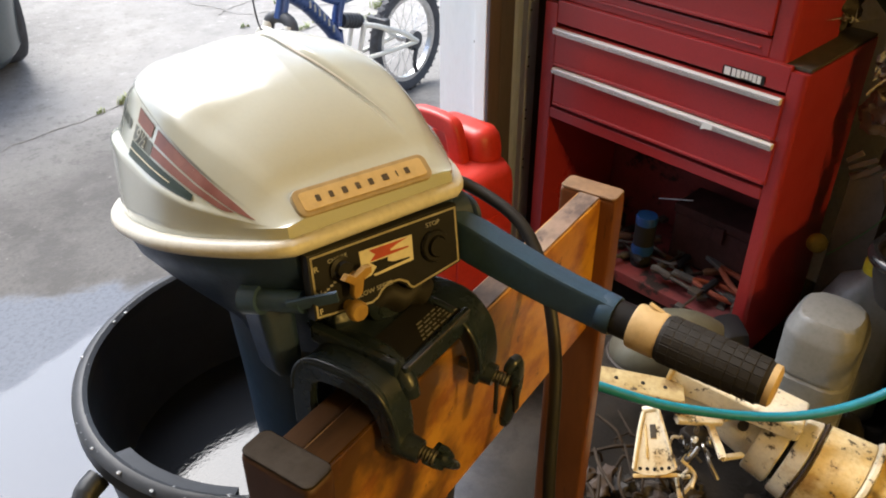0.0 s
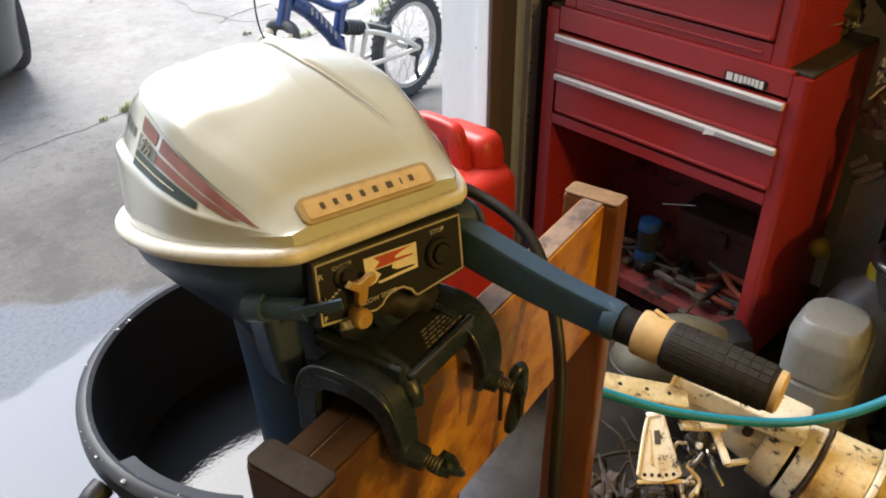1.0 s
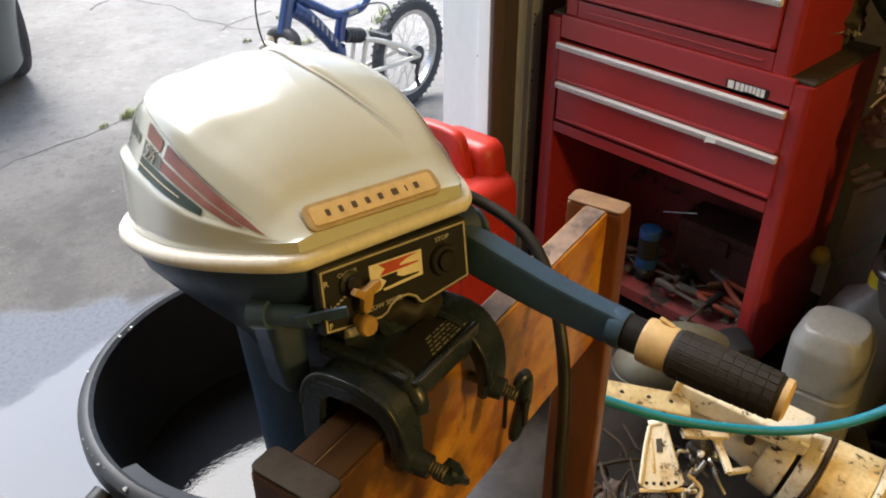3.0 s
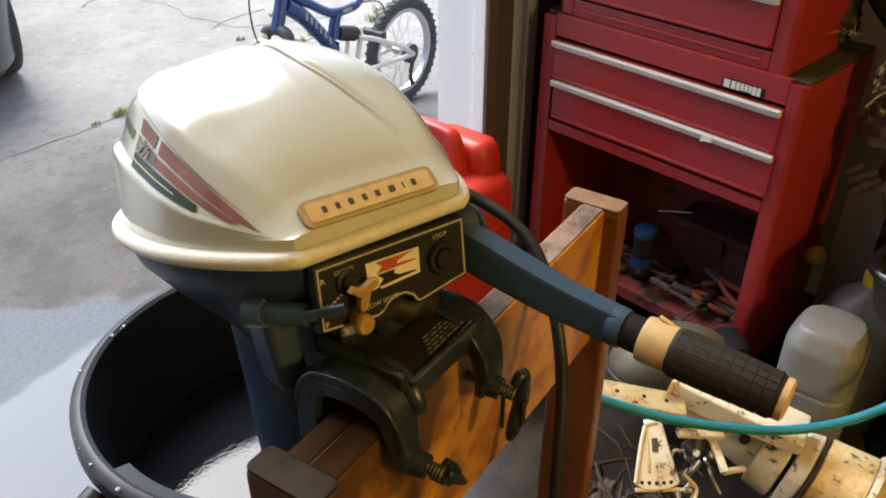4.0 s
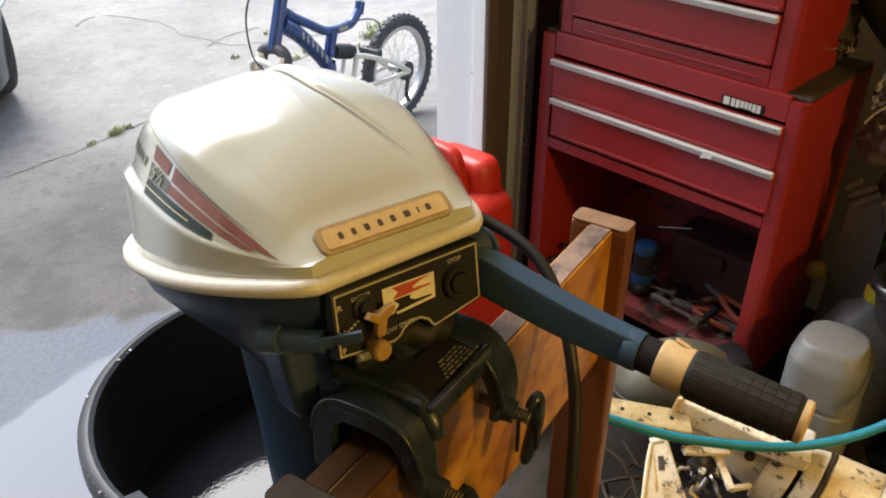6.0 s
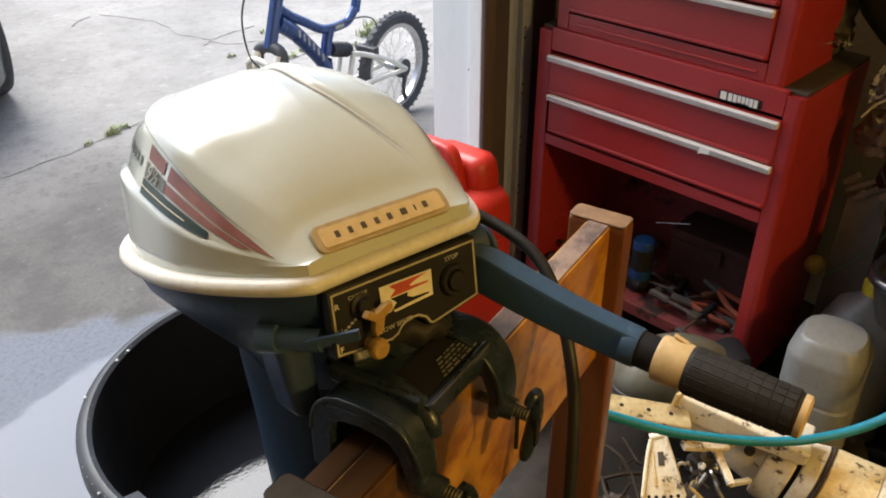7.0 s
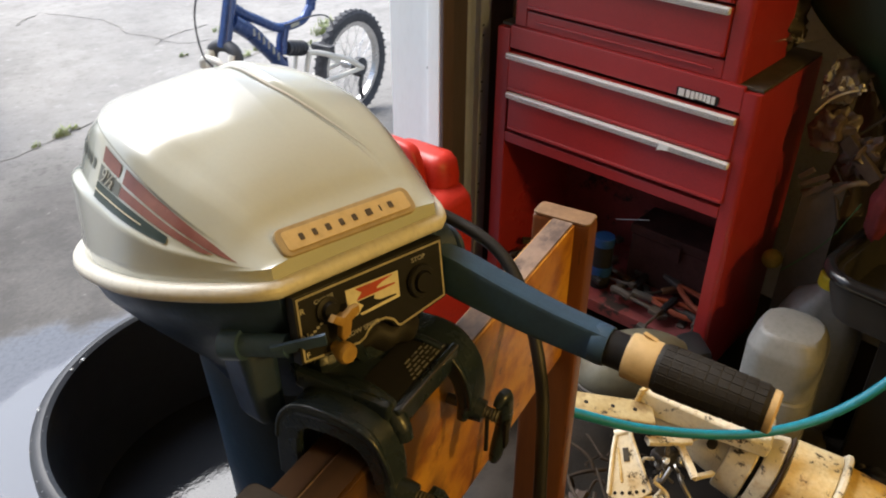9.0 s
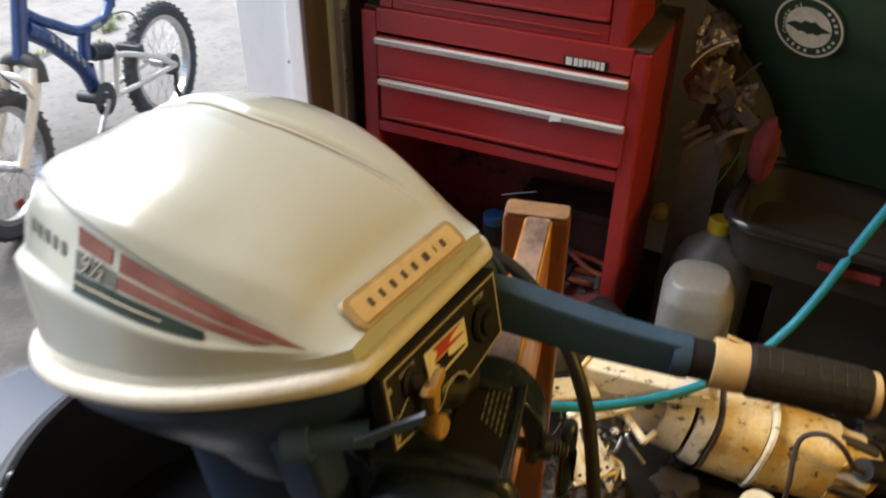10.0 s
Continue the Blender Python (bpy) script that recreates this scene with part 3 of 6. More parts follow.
# ---- the motor stand ----
stand = thing("motor_stand", "home-made stand of a varnished plank between two stained posts", "stand", pose(0.25, 0.48, 0, 0, 0, 17.2))
PT, PL = 0.883, 0.62                  # top of the plank, its length
plank = bumpy(box(0.0025, PL - 0.024, 0.0, 0.038, PT - 0.237, PT - 0.0015, 0.003), 0.0008, 9)
part("plank", plank, WOOD, stand, "orange varnished knotty plank")
part("plank_edge", bumpy(box(0.165, PL - 0.024, 0.0035, 0.0345, PT - 0.003, PT + 0.0008, 0.0015), 0.0005, 12), WOODTOP, stand, "worn grey upper edge")
part("plank_edge", bumpy(box(0.003, 0.1645, 0.0035, 0.0345, PT - 0.003, PT + 0.0008, 0.0015), 0.0005, 12), WOODTOP_DARK, stand, "upper edge, oil-stained and darkened for the motor's shade")
part("post", box(PL - 0.024, PL + 0.014, -0.022, 0.068, 0, PT - 0.0005, 0.008), WOODPOST, stand)
part("end_grain", prism(rounded(0.0370, 0.0875, 0.008, 4, PL - 0.005, 0.023), PT - 0.002, PT + 0.003, 0.003), WOODEND, stand, "sawn lighter end of the post")
part("backing_board", bumpy(box(0.0025, 0.215, 0.0385, 0.067, PT - 0.19, PT - 0.004, 0.004), 0.0012, 14), WOODBACK, stand, "dark brown board behind the plank")
part("post", box(-0.036, 0.002, -0.009, 0.080, 0, PT + 0.006, 0.008, 3), WOODPOST_DARK, stand, "post in a darker brown")
part("end_grain", prism(rounded(0.0365, 0.0875, 0.009, 4, -0.017, 0.0355), PT + 0.0045, PT + 0.0085, 0.003), WOODEND_DARK, stand, "darker end of the post")
for x in (-0.017, PL - 0.005):
    part("foot", box(x - 0.045, x + 0.045, -0.30, 0.10, 0, 0.038, 0.004), WOODPOST, stand)

# ---- the water bin ----
BX, BY, BR, BH = 0.395, 0.862, 0.283, 0.70
bin_ = thing("water_bin", "big black plastic bin holding water, wet at the rim", "bin", pose(BX, BY, 0))
part("body", lathe([(0, 0.0), (0.215, 0.0), (0.225, 0.012), (0.268, BH - 0.05), (0.270, BH - 0.012), (0.263, BH - 0.012), (0.258, BH - 0.06), (0.214, 0.02), (0, 0.02)], 64), BINBLACK, bin_)
part("rim", lathe([(0.262, BH - 0.018), (0.262, BH - 0.004), (0.268, BH), (0.276, BH - 0.001), (0.283, BH - 0.008), (0.284, BH - 0.03), (0.280, BH - 0.034), (0.271, BH - 0.014)], 72), BINBLACK, bin_)
ledge = sheet(lambda u, v: Vector((math.cos(radians(188 + 40 * u)) * (0.262 - 0.022 * v), math.sin(radians(188 + 40 * u)) * (0.262 - 0.022 * v), BH - 0.010 - 0.006 * v)), 16, 3, 0.012)
part("ledge", ledge, BINBLACK, bin_, "moulded ledge inside the rim")
for a in (200, 20):
    hm = pose(0, 0, 0, 0, 0, a)
    part("handle", tube([(0.272, -0.075, BH - 0.05), (0.30, -0.072, BH - 0.06), (0.325, -0.05, BH - 0.10), (0.332, 0, BH - 0.115), (0.325, 0.05, BH - 0.10), (0.30, 0.072, BH - 0.06), (0.272, 0.075, BH - 0.05)], 0.016, 10, 24), BINBLACK, bin_, m=hm)
drops = bmesh.new()
for i in range(64):
    a, rr = radians(random.choice((118, 160, 205, 240)) + random.gauss(0, 16)), random.uniform(0.262, 0.281)
    s = 0.0007 + 0.0030 * random.random() ** 4
    bmesh.ops.create_icosphere(drops, subdivisions=1, radius=s, matrix=Matrix.Translation((rr * math.cos(a), rr * math.sin(a), BH - 0.0015)) @ Matrix.Diagonal((1, 1, 0.6, 1)))
DROP = bpy.data.materials.new("water_drop")
DROP.use_nodes = True
for key, v in (("Base Color", (0.5, 0.52, 0.55, 1)), ("Roughness", 0.03), ("IOR", 1.33)):
    DROP.node_tree.nodes["Principled BSDF"].inputs[key].default_value = v
DROP.node_tree.nodes["Principled BSDF"].inputs["Transmission Weight"].default_value = 0.5
tagged(part("water_film", drops, DROP, bin_, "beads of water on the rim"), kind="stuff")
WZ = 0.50
solo("bin_water", sheet(lambda u, v: Vector((BX + 0.2555 * v * math.cos(2 * math.pi * u), BY + 0.2555 * v * math.sin(2 * math.pi * u), WZ)), 64, 20), WATER,
     "dark rippled water standing in the bin", "water", smooth=90)

# ---- the outboard motor ----
MM = pose(0.396, 0.594, 1.042, -13.8, 2.06, 0)
motor = thing("outboard_motor", "cream and blue-grey outboard motor clamped to the plank", "outboard motor", MM)
half_w = curve_of([(0, 0.098), (0.015, 0.112), (0.05, 0.134), (0.10, 0.158), (0.15, 0.173), (0.20, 0.178), (0.25, 0.177), (0.30, 0.165), (0.34, 0.143), (0.37, 0.113), (0.39, 0.077), (0.40, 0.041)])
top_z = curve_of([(0, 0.0275), (0.006, 0.0330), (0.012, 0.0395), (0.02, 0.0475), (0.03, 0.0575), (0.045, 0.075), (0.07, 0.099), (0.10, 0.122), (0.15, 0.152), (0.20, 0.171), (0.25, 0.176), (0.30, 0.168), (0.34, 0.153), (0.37, 0.128), (0.39, 0.091), (0.40, 0.053)])
side_x = curve_of([(0, 1.0), (0.15, 0.992), (0.3, 0.968), (0.45, 0.925), (0.56, 0.875), (0.61, 0.835), (0.66, 0.77), (0.76, 0.59), (0.88, 0.30), (1.0, 0.0)])
side_z = curve_of([(0, 0.0), (0.15, 0.19), (0.3, 0.38), (0.45, 0.57), (0.56, 0.705), (0.61, 0.755), (0.66, 0.80), (0.76, 0.885), (0.88, 0.965), (1.0, 1.0)])
box_x = curve_of([(0, 1.0), (0.15, 0.992), (0.3, 0.968), (0.45, 0.93), (0.56, 0.90), (0.61, 0.87), (0.66, 0.81), (0.76, 0.62), (0.88, 0.31), (1.0, 0.0)])
box_z = curve_of([(0, 0.0), (0.15, 0.19), (0.3, 0.38), (0.45, 0.575), (0.56, 0.74), (0.61, 0.80), (0.66, 0.85), (0.76, 0.92), (0.88, 0.97), (1.0, 1.0)])
skirt_v = curve_of([(0, 0.04), (0.03, 0.10), (0.06, 0.145), (0.10, 0.18), (0.144, 0.225), (0.184, 0.262), (0.21, 0.285), (0.26, 0.35), (0.32, 0.41), (0.40, 0.44)])
chine_v = curve_of([(0, 0.13), (0.024, 0.215), (0.046, 0.305), (0.072, 0.365), (0.108, 0.43), (0.156, 0.495), (0.20, 0.55), (0.25, 0.625), (0.30, 0.69), (0.40, 0.75)])
groove_u = curve_of([(0, 0.36), (0.03, 0.30), (0.055, 0.25), (0.08, 0.20), (0.094, 0.178), (0.112, 0.152), (0.138, 0.117), (0.175, 0.082), (0.225, 0.082), (0.30, 0.09), (0.40, 0.09)])
crease_v = curve_of([(0, 0.42), (0.032, 0.525), (0.052, 0.65), (0.078, 0.71), (0.095, 0.735), (0.115, 0.725), (0.138, 0.64), (0.168, 0.54), (0.22, 0.45), (0.40, 0.4)])
Z0 = 0.024


def ease(t):
    t = min(max(t, 0.0), 1.0)
    return t * t * (3 - 2 * t)


def cowl_at(y, u, lift=0.0):
    """A point of the cowl: y from front to back, u from -1 (left edge) over 0 (crown) to 1 (right edge)."""
    v = 1 - abs(u)
    w, h = half_w(y), top_z(y) - Z0
    sq = 0.8 * max(0.0, min(1.0, (y - 0.10) / 0.12)) if u < 0 else 0.0      # squarer shoulder at the back
    k_skirt = (1 - ease((v - skirt_v(y)) / 0.05 + 0.5)) * ease((y - 0.004) / 0.05)      # 1 on the upright skirt
    recess = 0.0085 * ease((y - 0.02) / 0.17) * min(max(0.12 + 0.88 * (v - skirt_v(y)) / (chine_v(y) - skirt_v(y)), 0.0), 1.0) * (1 - ease((v - chine_v(y)) / 0.045 + 0.5))      # the printed side panel lies back
    x = (w * (side_x(v) * (1 - sq) + box_x(v) * sq) * (1 - 0.178 * side_z(v)) * (1 - k_skirt) + w * (0.966 - 0.045 * v / skirt_v(y) * ease((y - 0.08) / 0.15)) * k_skirt - recess + lift * max(0.0, 1 - v) ** 0.5) * (1 if u >= 0 else -1)
    z = Z0 + h * (side_z(v) * (1 - sq) + box_z(v) * sq) + lift * v ** 0.5
    along = min(max((y - 0.03) / 0.07, 0), 1)
    g = (u - groove_u(y)) * w / 0.0030
    step = -0.0085 * math.exp(-g * g) * along + (0.0018 + 0.0042 * ease((y - 0.16) / 0.10)) / (1 + math.exp(-2 * min(max(g, -20), 20))) * along * max(0.0, 1 - 1.3 * abs(u - groove_u(y)))
    if u < 0:
        c = (v - crease_v(y)) * w / 0.008
        step += 0.0048 / (1 + math.exp(-min(max(c, -20), 20))) * min(max((y - 0.03) / 0.03, 0), 1) * min(max((0.19 - y) / 0.07, 0), 1) * min(1.0, -u / 0.28)
        step += 0.0065 * math.exp(-((y - 0.325) / 0.032) ** 2 - ((u + 0.23) / 0.085) ** 2)      # raised finger grip at the back corner
    return Vector((x, y * 0.968 - (lift if y < 0.1 else 0), z + step))


cowl = part("cowl", sheet(lambda a, b: cowl_at(0.4 * a, -1 + 2 * b), 100, 440), CREAM, motor, "glossy cream engine cover", smooth=35)
# grey strip laid in the groove in place of its dark shade line
part("groove_shade_strip", sweep([cowl_at(0.053 + 0.0044 * k, groove_u(0.053 + 0.0044 * k)) + Vector((0, 0, 0.0042)) for k in range(46)], rounded(0.0042, 0.003, 0.001, 2), scales=[min(1.0, 0.12 + k / 26) for k in range(46)]), GROOVESHADE, motor, "grey strip painted as the shade in the crown groove")
cap = bmesh.new()
cap.faces.new([cap.verts.new(cowl_at(0.4, -1 + b / 20)) for b in range(41)])
part("cowl_back", cap, CREAM, motor)
low = [cowl_at(0.4 * i / 40, -1) for i in range(40, 0, -1)] + [cowl_at(0.0, -1 + i / 20) for i in range(41)] + [cowl_at(0.4 * i / 40, 1) for i in range(1, 41)]
part("cowl_skirt", sheet(lambda a, b: low[round(a * (len(low) - 1))].lerp(Vector((low[round(a * (len(low) - 1))].x * 0.998, low[round(a * (len(low) - 1))].y - 0.0008, 0.002)), b), len(low) - 1, 2), CREAM, motor)
edge_path = [Vector((half_w(y), y * 0.968, 0)) for y in [0.4 * i / 40 for i in range(41)]]
outline = [Vector((-p.x, p.y, 0)) for p in edge_path] + [Vector((p.x, p.y, 0)) for p in reversed(edge_path)]
part("cowl_lip", sweep([p + Vector((0, 0, 0.0035)) for p in outline], [(0.0098 * math.cos(a), 0.0092 * math.sin(a)) for a in [2 * math.pi * i / 14 for i in range(14)]], closed=True), LIP, motor, "rolled cream bottom lip")


def shrunk(s, cy=0.16, dx=0.0, dy=0.0):
    return [Vector((p.x * s + dx, cy + (p.y - cy) * s + dy, 0)) for p in outline]


def stacked(levels, bm=None):
    """A closed skin over rings of equal count."""
    b = bmesh.new()
    rows = [[b.verts.new(p) for p in lv] for lv in levels]
    n = len(rows[0])
    for r0, r1 in zip(rows, rows[1:]):
        for i in range(n):
            b.faces.new((r0[i], r0[(i + 1) % n], r1[(i + 1) % n], r1[i]))
    b.faces.new(rows[0])
    b.faces.new(rows[-1][::-1])
    return join(bm, b)


pan = stacked([[p + Vector((0, 0, z)) for p in shrunk(s, 0.15)] for s, z in ((0.985, 0.0), (0.98, -0.014), (0.95, -0.032), (0.84, -0.06), (0.68, -0.095), (0.52, -0.13), (0.45, -0.16))])
part("lower_housing", pan, NAVY, motor, "dark blue-grey pan under the cover")
leg = sweep([(0.0, 0.225, -0.08), (0.0, 0.23, -0.25), (0.0, 0.235, -0.45), (0.0, 0.235, -0.60)], [(a * 0.070, b * 0.088) for a, b in ring(1.0, 24)], scales=[1.2, 1.14, 1.14, 1.10], up=Vector((0, 1, 0)))
part("leg", leg, LEG, motor, "worn navy exhaust leg standing in the water")
part("steering_column", stacked([[Vector((cx + x, 0.075 + y, z)) for x, y in rounded(w, 0.05, 0.010, 4)] for cx, w, z in ((-0.100, 0.026, -0.150), (-0.101, 0.032, -0.142), (-0.102, 0.037, -0.11), (-0.102, 0.040, -0.075), (-0.100, 0.040, -0.05))]), NAVY, motor)
part("leg_fin", box(-0.007, 0.007, 0.11, 0.16, -0.58, -0.14, 0.003), LEG, motor)
part("leg_flange", stacked([[Vector((x, y + 0.225, z)) for x, y in rounded(w, d, 0.05, 6)] for w, d, z in ((0.15, 0.21, -0.135), (0.155, 0.215, -0.13), (0.155, 0.215, -0.118), (0.15, 0.21, -0.113))]), LEG, motor)
part("cowl_latch", turned(prism(rounded(0.03, 0.05, 0.008, 3), 0, 0.014, 0.003), pose(-0.128, 0.19, -0.05, 0, -80, 0)), NAVY, motor)

# name plate on the sloping front
NP = frame_of(cowl_at(0.0118, 0.0) + Vector((-0.0035, -0.0025, -0.0030)), (1, 0, -0.028), (0, -0.76, 0.65))
plate = part("nameplate", prism(rounded(0.157, 0.0300, 0.009), -0.008, 0.0026, 0.0015, m=NP), PLATE_EDGE, motor, "raised gold-cream nameplate")
part("face", prism(rounded(0.144, 0.0205, 0.004), 0.0024, 0.0034, 0.0006, m=NP), PLATE, plate)
x = -0.058
for w in (0.0085, 0.008, 0.0095, 0.0085, 0.009, 0.0125, 0.0028, 0.0095):
    x += w / 2
    part("mark", prism(rounded(w * 0.60, 0.0072, 0.001, 2, x, 0), 0.0033, 0.0037, m=NP), FADEDINK, plate, "dark embossed bar")
    x += w / 2 + 0.0064


def decal(name, y0, y1, lo, hi, material, label="", n=24, lift=0.0009):
    """A stripe printed on the left side of the cover, between two heights that change along it."""
    def at(a, b):
        y = y0 + (y1 - y0) * a
        v = lo(a) + (hi(a) - lo(a)) * b
        p = cowl_at(y, -(1 - v))
        e = 1e-3
        du, dy_ = cowl_at(y, -(1 - v) + e) - p, cowl_at(y + e, -(1 - v)) - p
        nrm = du.cross(dy_).normalized()
        return p + nrm * (lift if nrm.x < 0 else -lift)
    return part(name, sheet(at, n, 6), material, motor, label)


def printed(table):
    """The height of a printed edge: along the cover against its share of the side panel, from the skirt (0) to the chine (1)."""
    f = curve_of(table)
    return lambda y: skirt_v(y) + (chine_v(y) - skirt_v(y)) * f(y)


MUP = printed([(0.027, 0.55), (0.045, 0.80), (0.075, 0.90), (0.12, 0.90), (0.175, 0.86), (0.32, 0.86)])
MLO = printed([(0.027, 0.50), (0.048, 0.44), (0.072, 0.55), (0.112, 0.62), (0.15, 0.62), (0.175, 0.60), (0.32, 0.60)])
THIN = printed([(0.048, 0.36), (0.06, 0.22), (0.08, 0.30), (0.112, 0.37), (0.152, 0.38), (0.18, 0.36), (0.32, 0.34)])
GUP = printed([(0.078, 0.12), (0.09, 0.25), (0.112, 0.33), (0.14, 0.35), (0.17, 0.34), (0.22, 0.31), (0.32, 0.30)])
GLO = printed([(0.078, 0.07), (0.14, 0.05), (0.22, 0.04), (0.32, 0.04)])


def along(f, y0, y1, d=0.0):
    """An edge of the printed band over the stretch y0 to y1, moved by d."""
    return lambda t: f(y0 + (y1 - y0) * t) + d


for lo, hi, dl_, dh, y0, y1, m_, lab in ((GLO, GUP, 0, -0.004, 0.097, 0.218, GREEN_INK, "dark green stripe"), (THIN, MLO, 0, -0.013, 0.050, 0.172, MAROON, "lower faded maroon stripe"), (MLO, MUP, 0, 0, 0.028, 0.172, MAROON, "upper faded maroon stripe"),
                                         (GUP, MLO, 0.002, -0.008, 0.173, 0.218, FADED, "faded grey-green number block"), (MLO, MUP, 0.006, -0.004, 0.180, 0.216, MAROON, "faded maroon block")):
    decal("stripe", y0, y1, along(lo, y0, y1, dl_), along(hi, y0, y1, dh), m_, lab, 32)
decal("hairline", 0.13, 0.217, along(lambda y: 0.5 * (GLO(y) + GUP(y)), 0.13, 0.217, -0.0035), along(lambda y: 0.5 * (GLO(y) + GUP(y)), 0.13, 0.217, 0.0035), PALE, "thin cream line", 20, 0.0014)
for y0, y1 in ((0.231, 0.237), (0.243, 0.249), (0.255, 0.263), (0.269, 0.277), (0.283, 0.291)):
    decal("mark", y0, y1, along(lambda y: GUP(y) + 0.25 * (MLO(y) - GUP(y)), y0, y1), along(lambda y: GUP(y) + 0.8 * (MLO(y) - GUP(y)), y0, y1), FADED, "dark printed bar", 4)


def on_side(y, v, lift):
    """A frame on the left side of the cover: x towards the front, z outwards."""
    u = -(1 - v)
    p, e = cowl_at(y, u), 2e-3
    du, dy_ = cowl_at(y, u + e) - p, cowl_at(y + e, u) - p
    n_ = du.cross(dy_).normalized()
    n_ = n_ if n_.x < 0 else -n_
    return frame_of(p + n_ * lift, -dy_, n_)


part("lettering", lettering("9½", 0.021, on_side(0.197, 0.40, 0.0022) @ pose(0, 0, 0, 0, 0, -8), 0.0003, 0.95), WORNINK, motor, "worn pale printed number")

# control panel
PM = frame_of((0.0, -0.010, -0.038), (1, 0, 0), (0, -1, 0))
panel_outline = [(-0.091, 0.033), (0.090, 0.030), (0.086, -0.035), (0.021, -0.044), (0.016, -0.041), (0.012, -0.034), (0.004, -0.029), (-0.007, -0.028), (-0.015, -0.032), (-0.021, -0.038), (-0.030, -0.041), (-0.095, -0.033)]
panel = part("control_panel", prism(panel_outline, -0.012, 0.003, 0.0015, m=PM), BLACK, motor, "black control panel with a cream border")


def inset(pts, d):
    out = []
    n = len(pts)
    for i in range(n):
        a, b, c = Vector(pts[i - 1]), Vector(pts[i]), Vector(pts[(i + 1) % n])
        n1 = Vector(((b - a).y, -(b - a).x)).normalized()
        n2 = Vector(((c - b).y, -(c - b).x)).normalized()
        k = (n1 + n2)
        out.append(b + k / max(k.length_squared, 0.4) * 2 * d)
    return out


a_, b_ = inset(panel_outline, 0.0022), inset(panel_outline, 0.0044)
line = bmesh.new()
for z in (0.0036,):
    va, vb = [line.verts.new((p[0], p[1], z)) for p in a_], [line.verts.new((p[0], p[1], z)) for p in b_]
    for i in range(len(va)):
        j = (i + 1) % len(va)
        line.faces.new((va[i], va[j], vb[j], vb[i]))
bmesh.ops.solidify(line, geom=line.faces[:], thickness=0.0005)
part("border", turned(line, PM), PALE, panel, "cream printed border", smooth=0)
logo = part("emblem", prism([(-0.036, 0.019), (0.028, 0.016), (0.026, -0.011), (-0.022, -0.012), (-0.024, -0.009), (-0.037, -0.011)], 0.003, 0.0044, 0.0004, m=PM), PALE, panel, "cream emblem plate")
EM = PM @ pose(-0.0045, 0.0035, 0, 0, 0, -2)
part("flag", prism([(-0.021, 0.0125), (0.026, 0.0125), (0.012, 0.0095), (0.004, 0.0065), (0.004, 0.0045), (0.026, 0.0035), (0.026, 0.0020), (-0.004, 0.0010), (-0.021, 0.0008), (-0.014, 0.0065)], 0.0044, 0.0049, m=EM), RED_INK, logo, "red printed flag")
part("flag", prism([(-0.021, -0.0005), (0.0, -0.0005), (-0.001, -0.0045), (0.006, -0.0075), (0.026, -0.0085), (0.026, -0.0100), (0.0, -0.0115), (-0.010, -0.0125), (-0.021, -0.0130), (-0.014, -0.0065)], 0.0044, 0.0049, m=EM), BLACK, logo, "black printed flag")
for body, size, px_, py_ in (("CHOKE", 0.0056, -0.060, 0.0205), ("STOP", 0.0066, 0.056, 0.0185), ("SLOW SPEED", 0.0066, -0.024, -0.0255), ("R", 0.008, -0.0845, 0.017), ("N", 0.008, -0.086, -0.008), ("F", 0.008, -0.087, -0.026)):
    part("lettering", lettering(body, size, PM @ pose(px_, py_, 0.0034), stretch=1.15), PALE if len(body) == 1 else PANELINK, panel)
for k in range(4):
    part("mark", turned(box(-0.0016, 0.0016, -0.0011, 0.0011, 0.0030, 0.0034), PM @ pose(-0.0795 + 0.0042 * k, -0.0085 + 0.0022 * k, 0)), PANELINK, panel, smooth=0)
stop = part("stop_button", lathe([(0.0165, 0.003), (0.0175, 0.006), (0.016, 0.009), (0.012, 0.009), (0.011, 0.006), (0.010, 0.012), (0.0, 0.0125)], 24, m=PM @ pose(0.054, -0.005, 0)), BLACK, motor, "round black stop button")
part("choke_seat", lathe([(0.013, 0.003), (0.013, 0.006), (0.009, 0.007), (0.008, 0.012), (0, 0.012)], 20, m=PM @ pose(-0.058, 0.009, 0)), BLACK, motor)
knob = rod((0, 0, 0.006), (0, 0, 0.020), 0.006)
knob = prism([(-0.017, 0.009), (-0.011, 0.013), (-0.003, 0.006), (0.010, 0.009), (0.018, 0.007), (0.017, 0.000), (0.006, -0.003), (0.001, -0.016), (-0.008, -0.018), (-0.010, -0.012), (-0.007, -0.002)], 0.014, 0.022, 0.002, bm=knob)
part("choke_knob", turned(knob, PM @ pose(-0.053, 0.001, 0, 8, 6, 8)), KNOB, motor, "chipped yellowed choke lever")
part("mixture_knob", lathe([(0.006, 0.0), (0.006, 0.010), (0.0088, 0.011), (0.0105, 0.015), (0.0108, 0.022), (0.0085, 0.025), (0, 0.0258)], 10, m=PM @ pose(-0.057, -0.030, 0, 6, 0, 0)), KNOB, motor, "chipped yellowed round knob")

# shift lever on the left
lever = part("shift_lever", rod((-0.120, 0.055, -0.0568), (-0.094, 0.006, -0.056), 0.0115, 14), LEVER, motor, "blue-grey shift shaft with a flat lever")
part("boss", rod((-0.127, 0.068, -0.057), (-0.117, 0.049, -0.0566), 0.0155, 18), LEVER, lever)
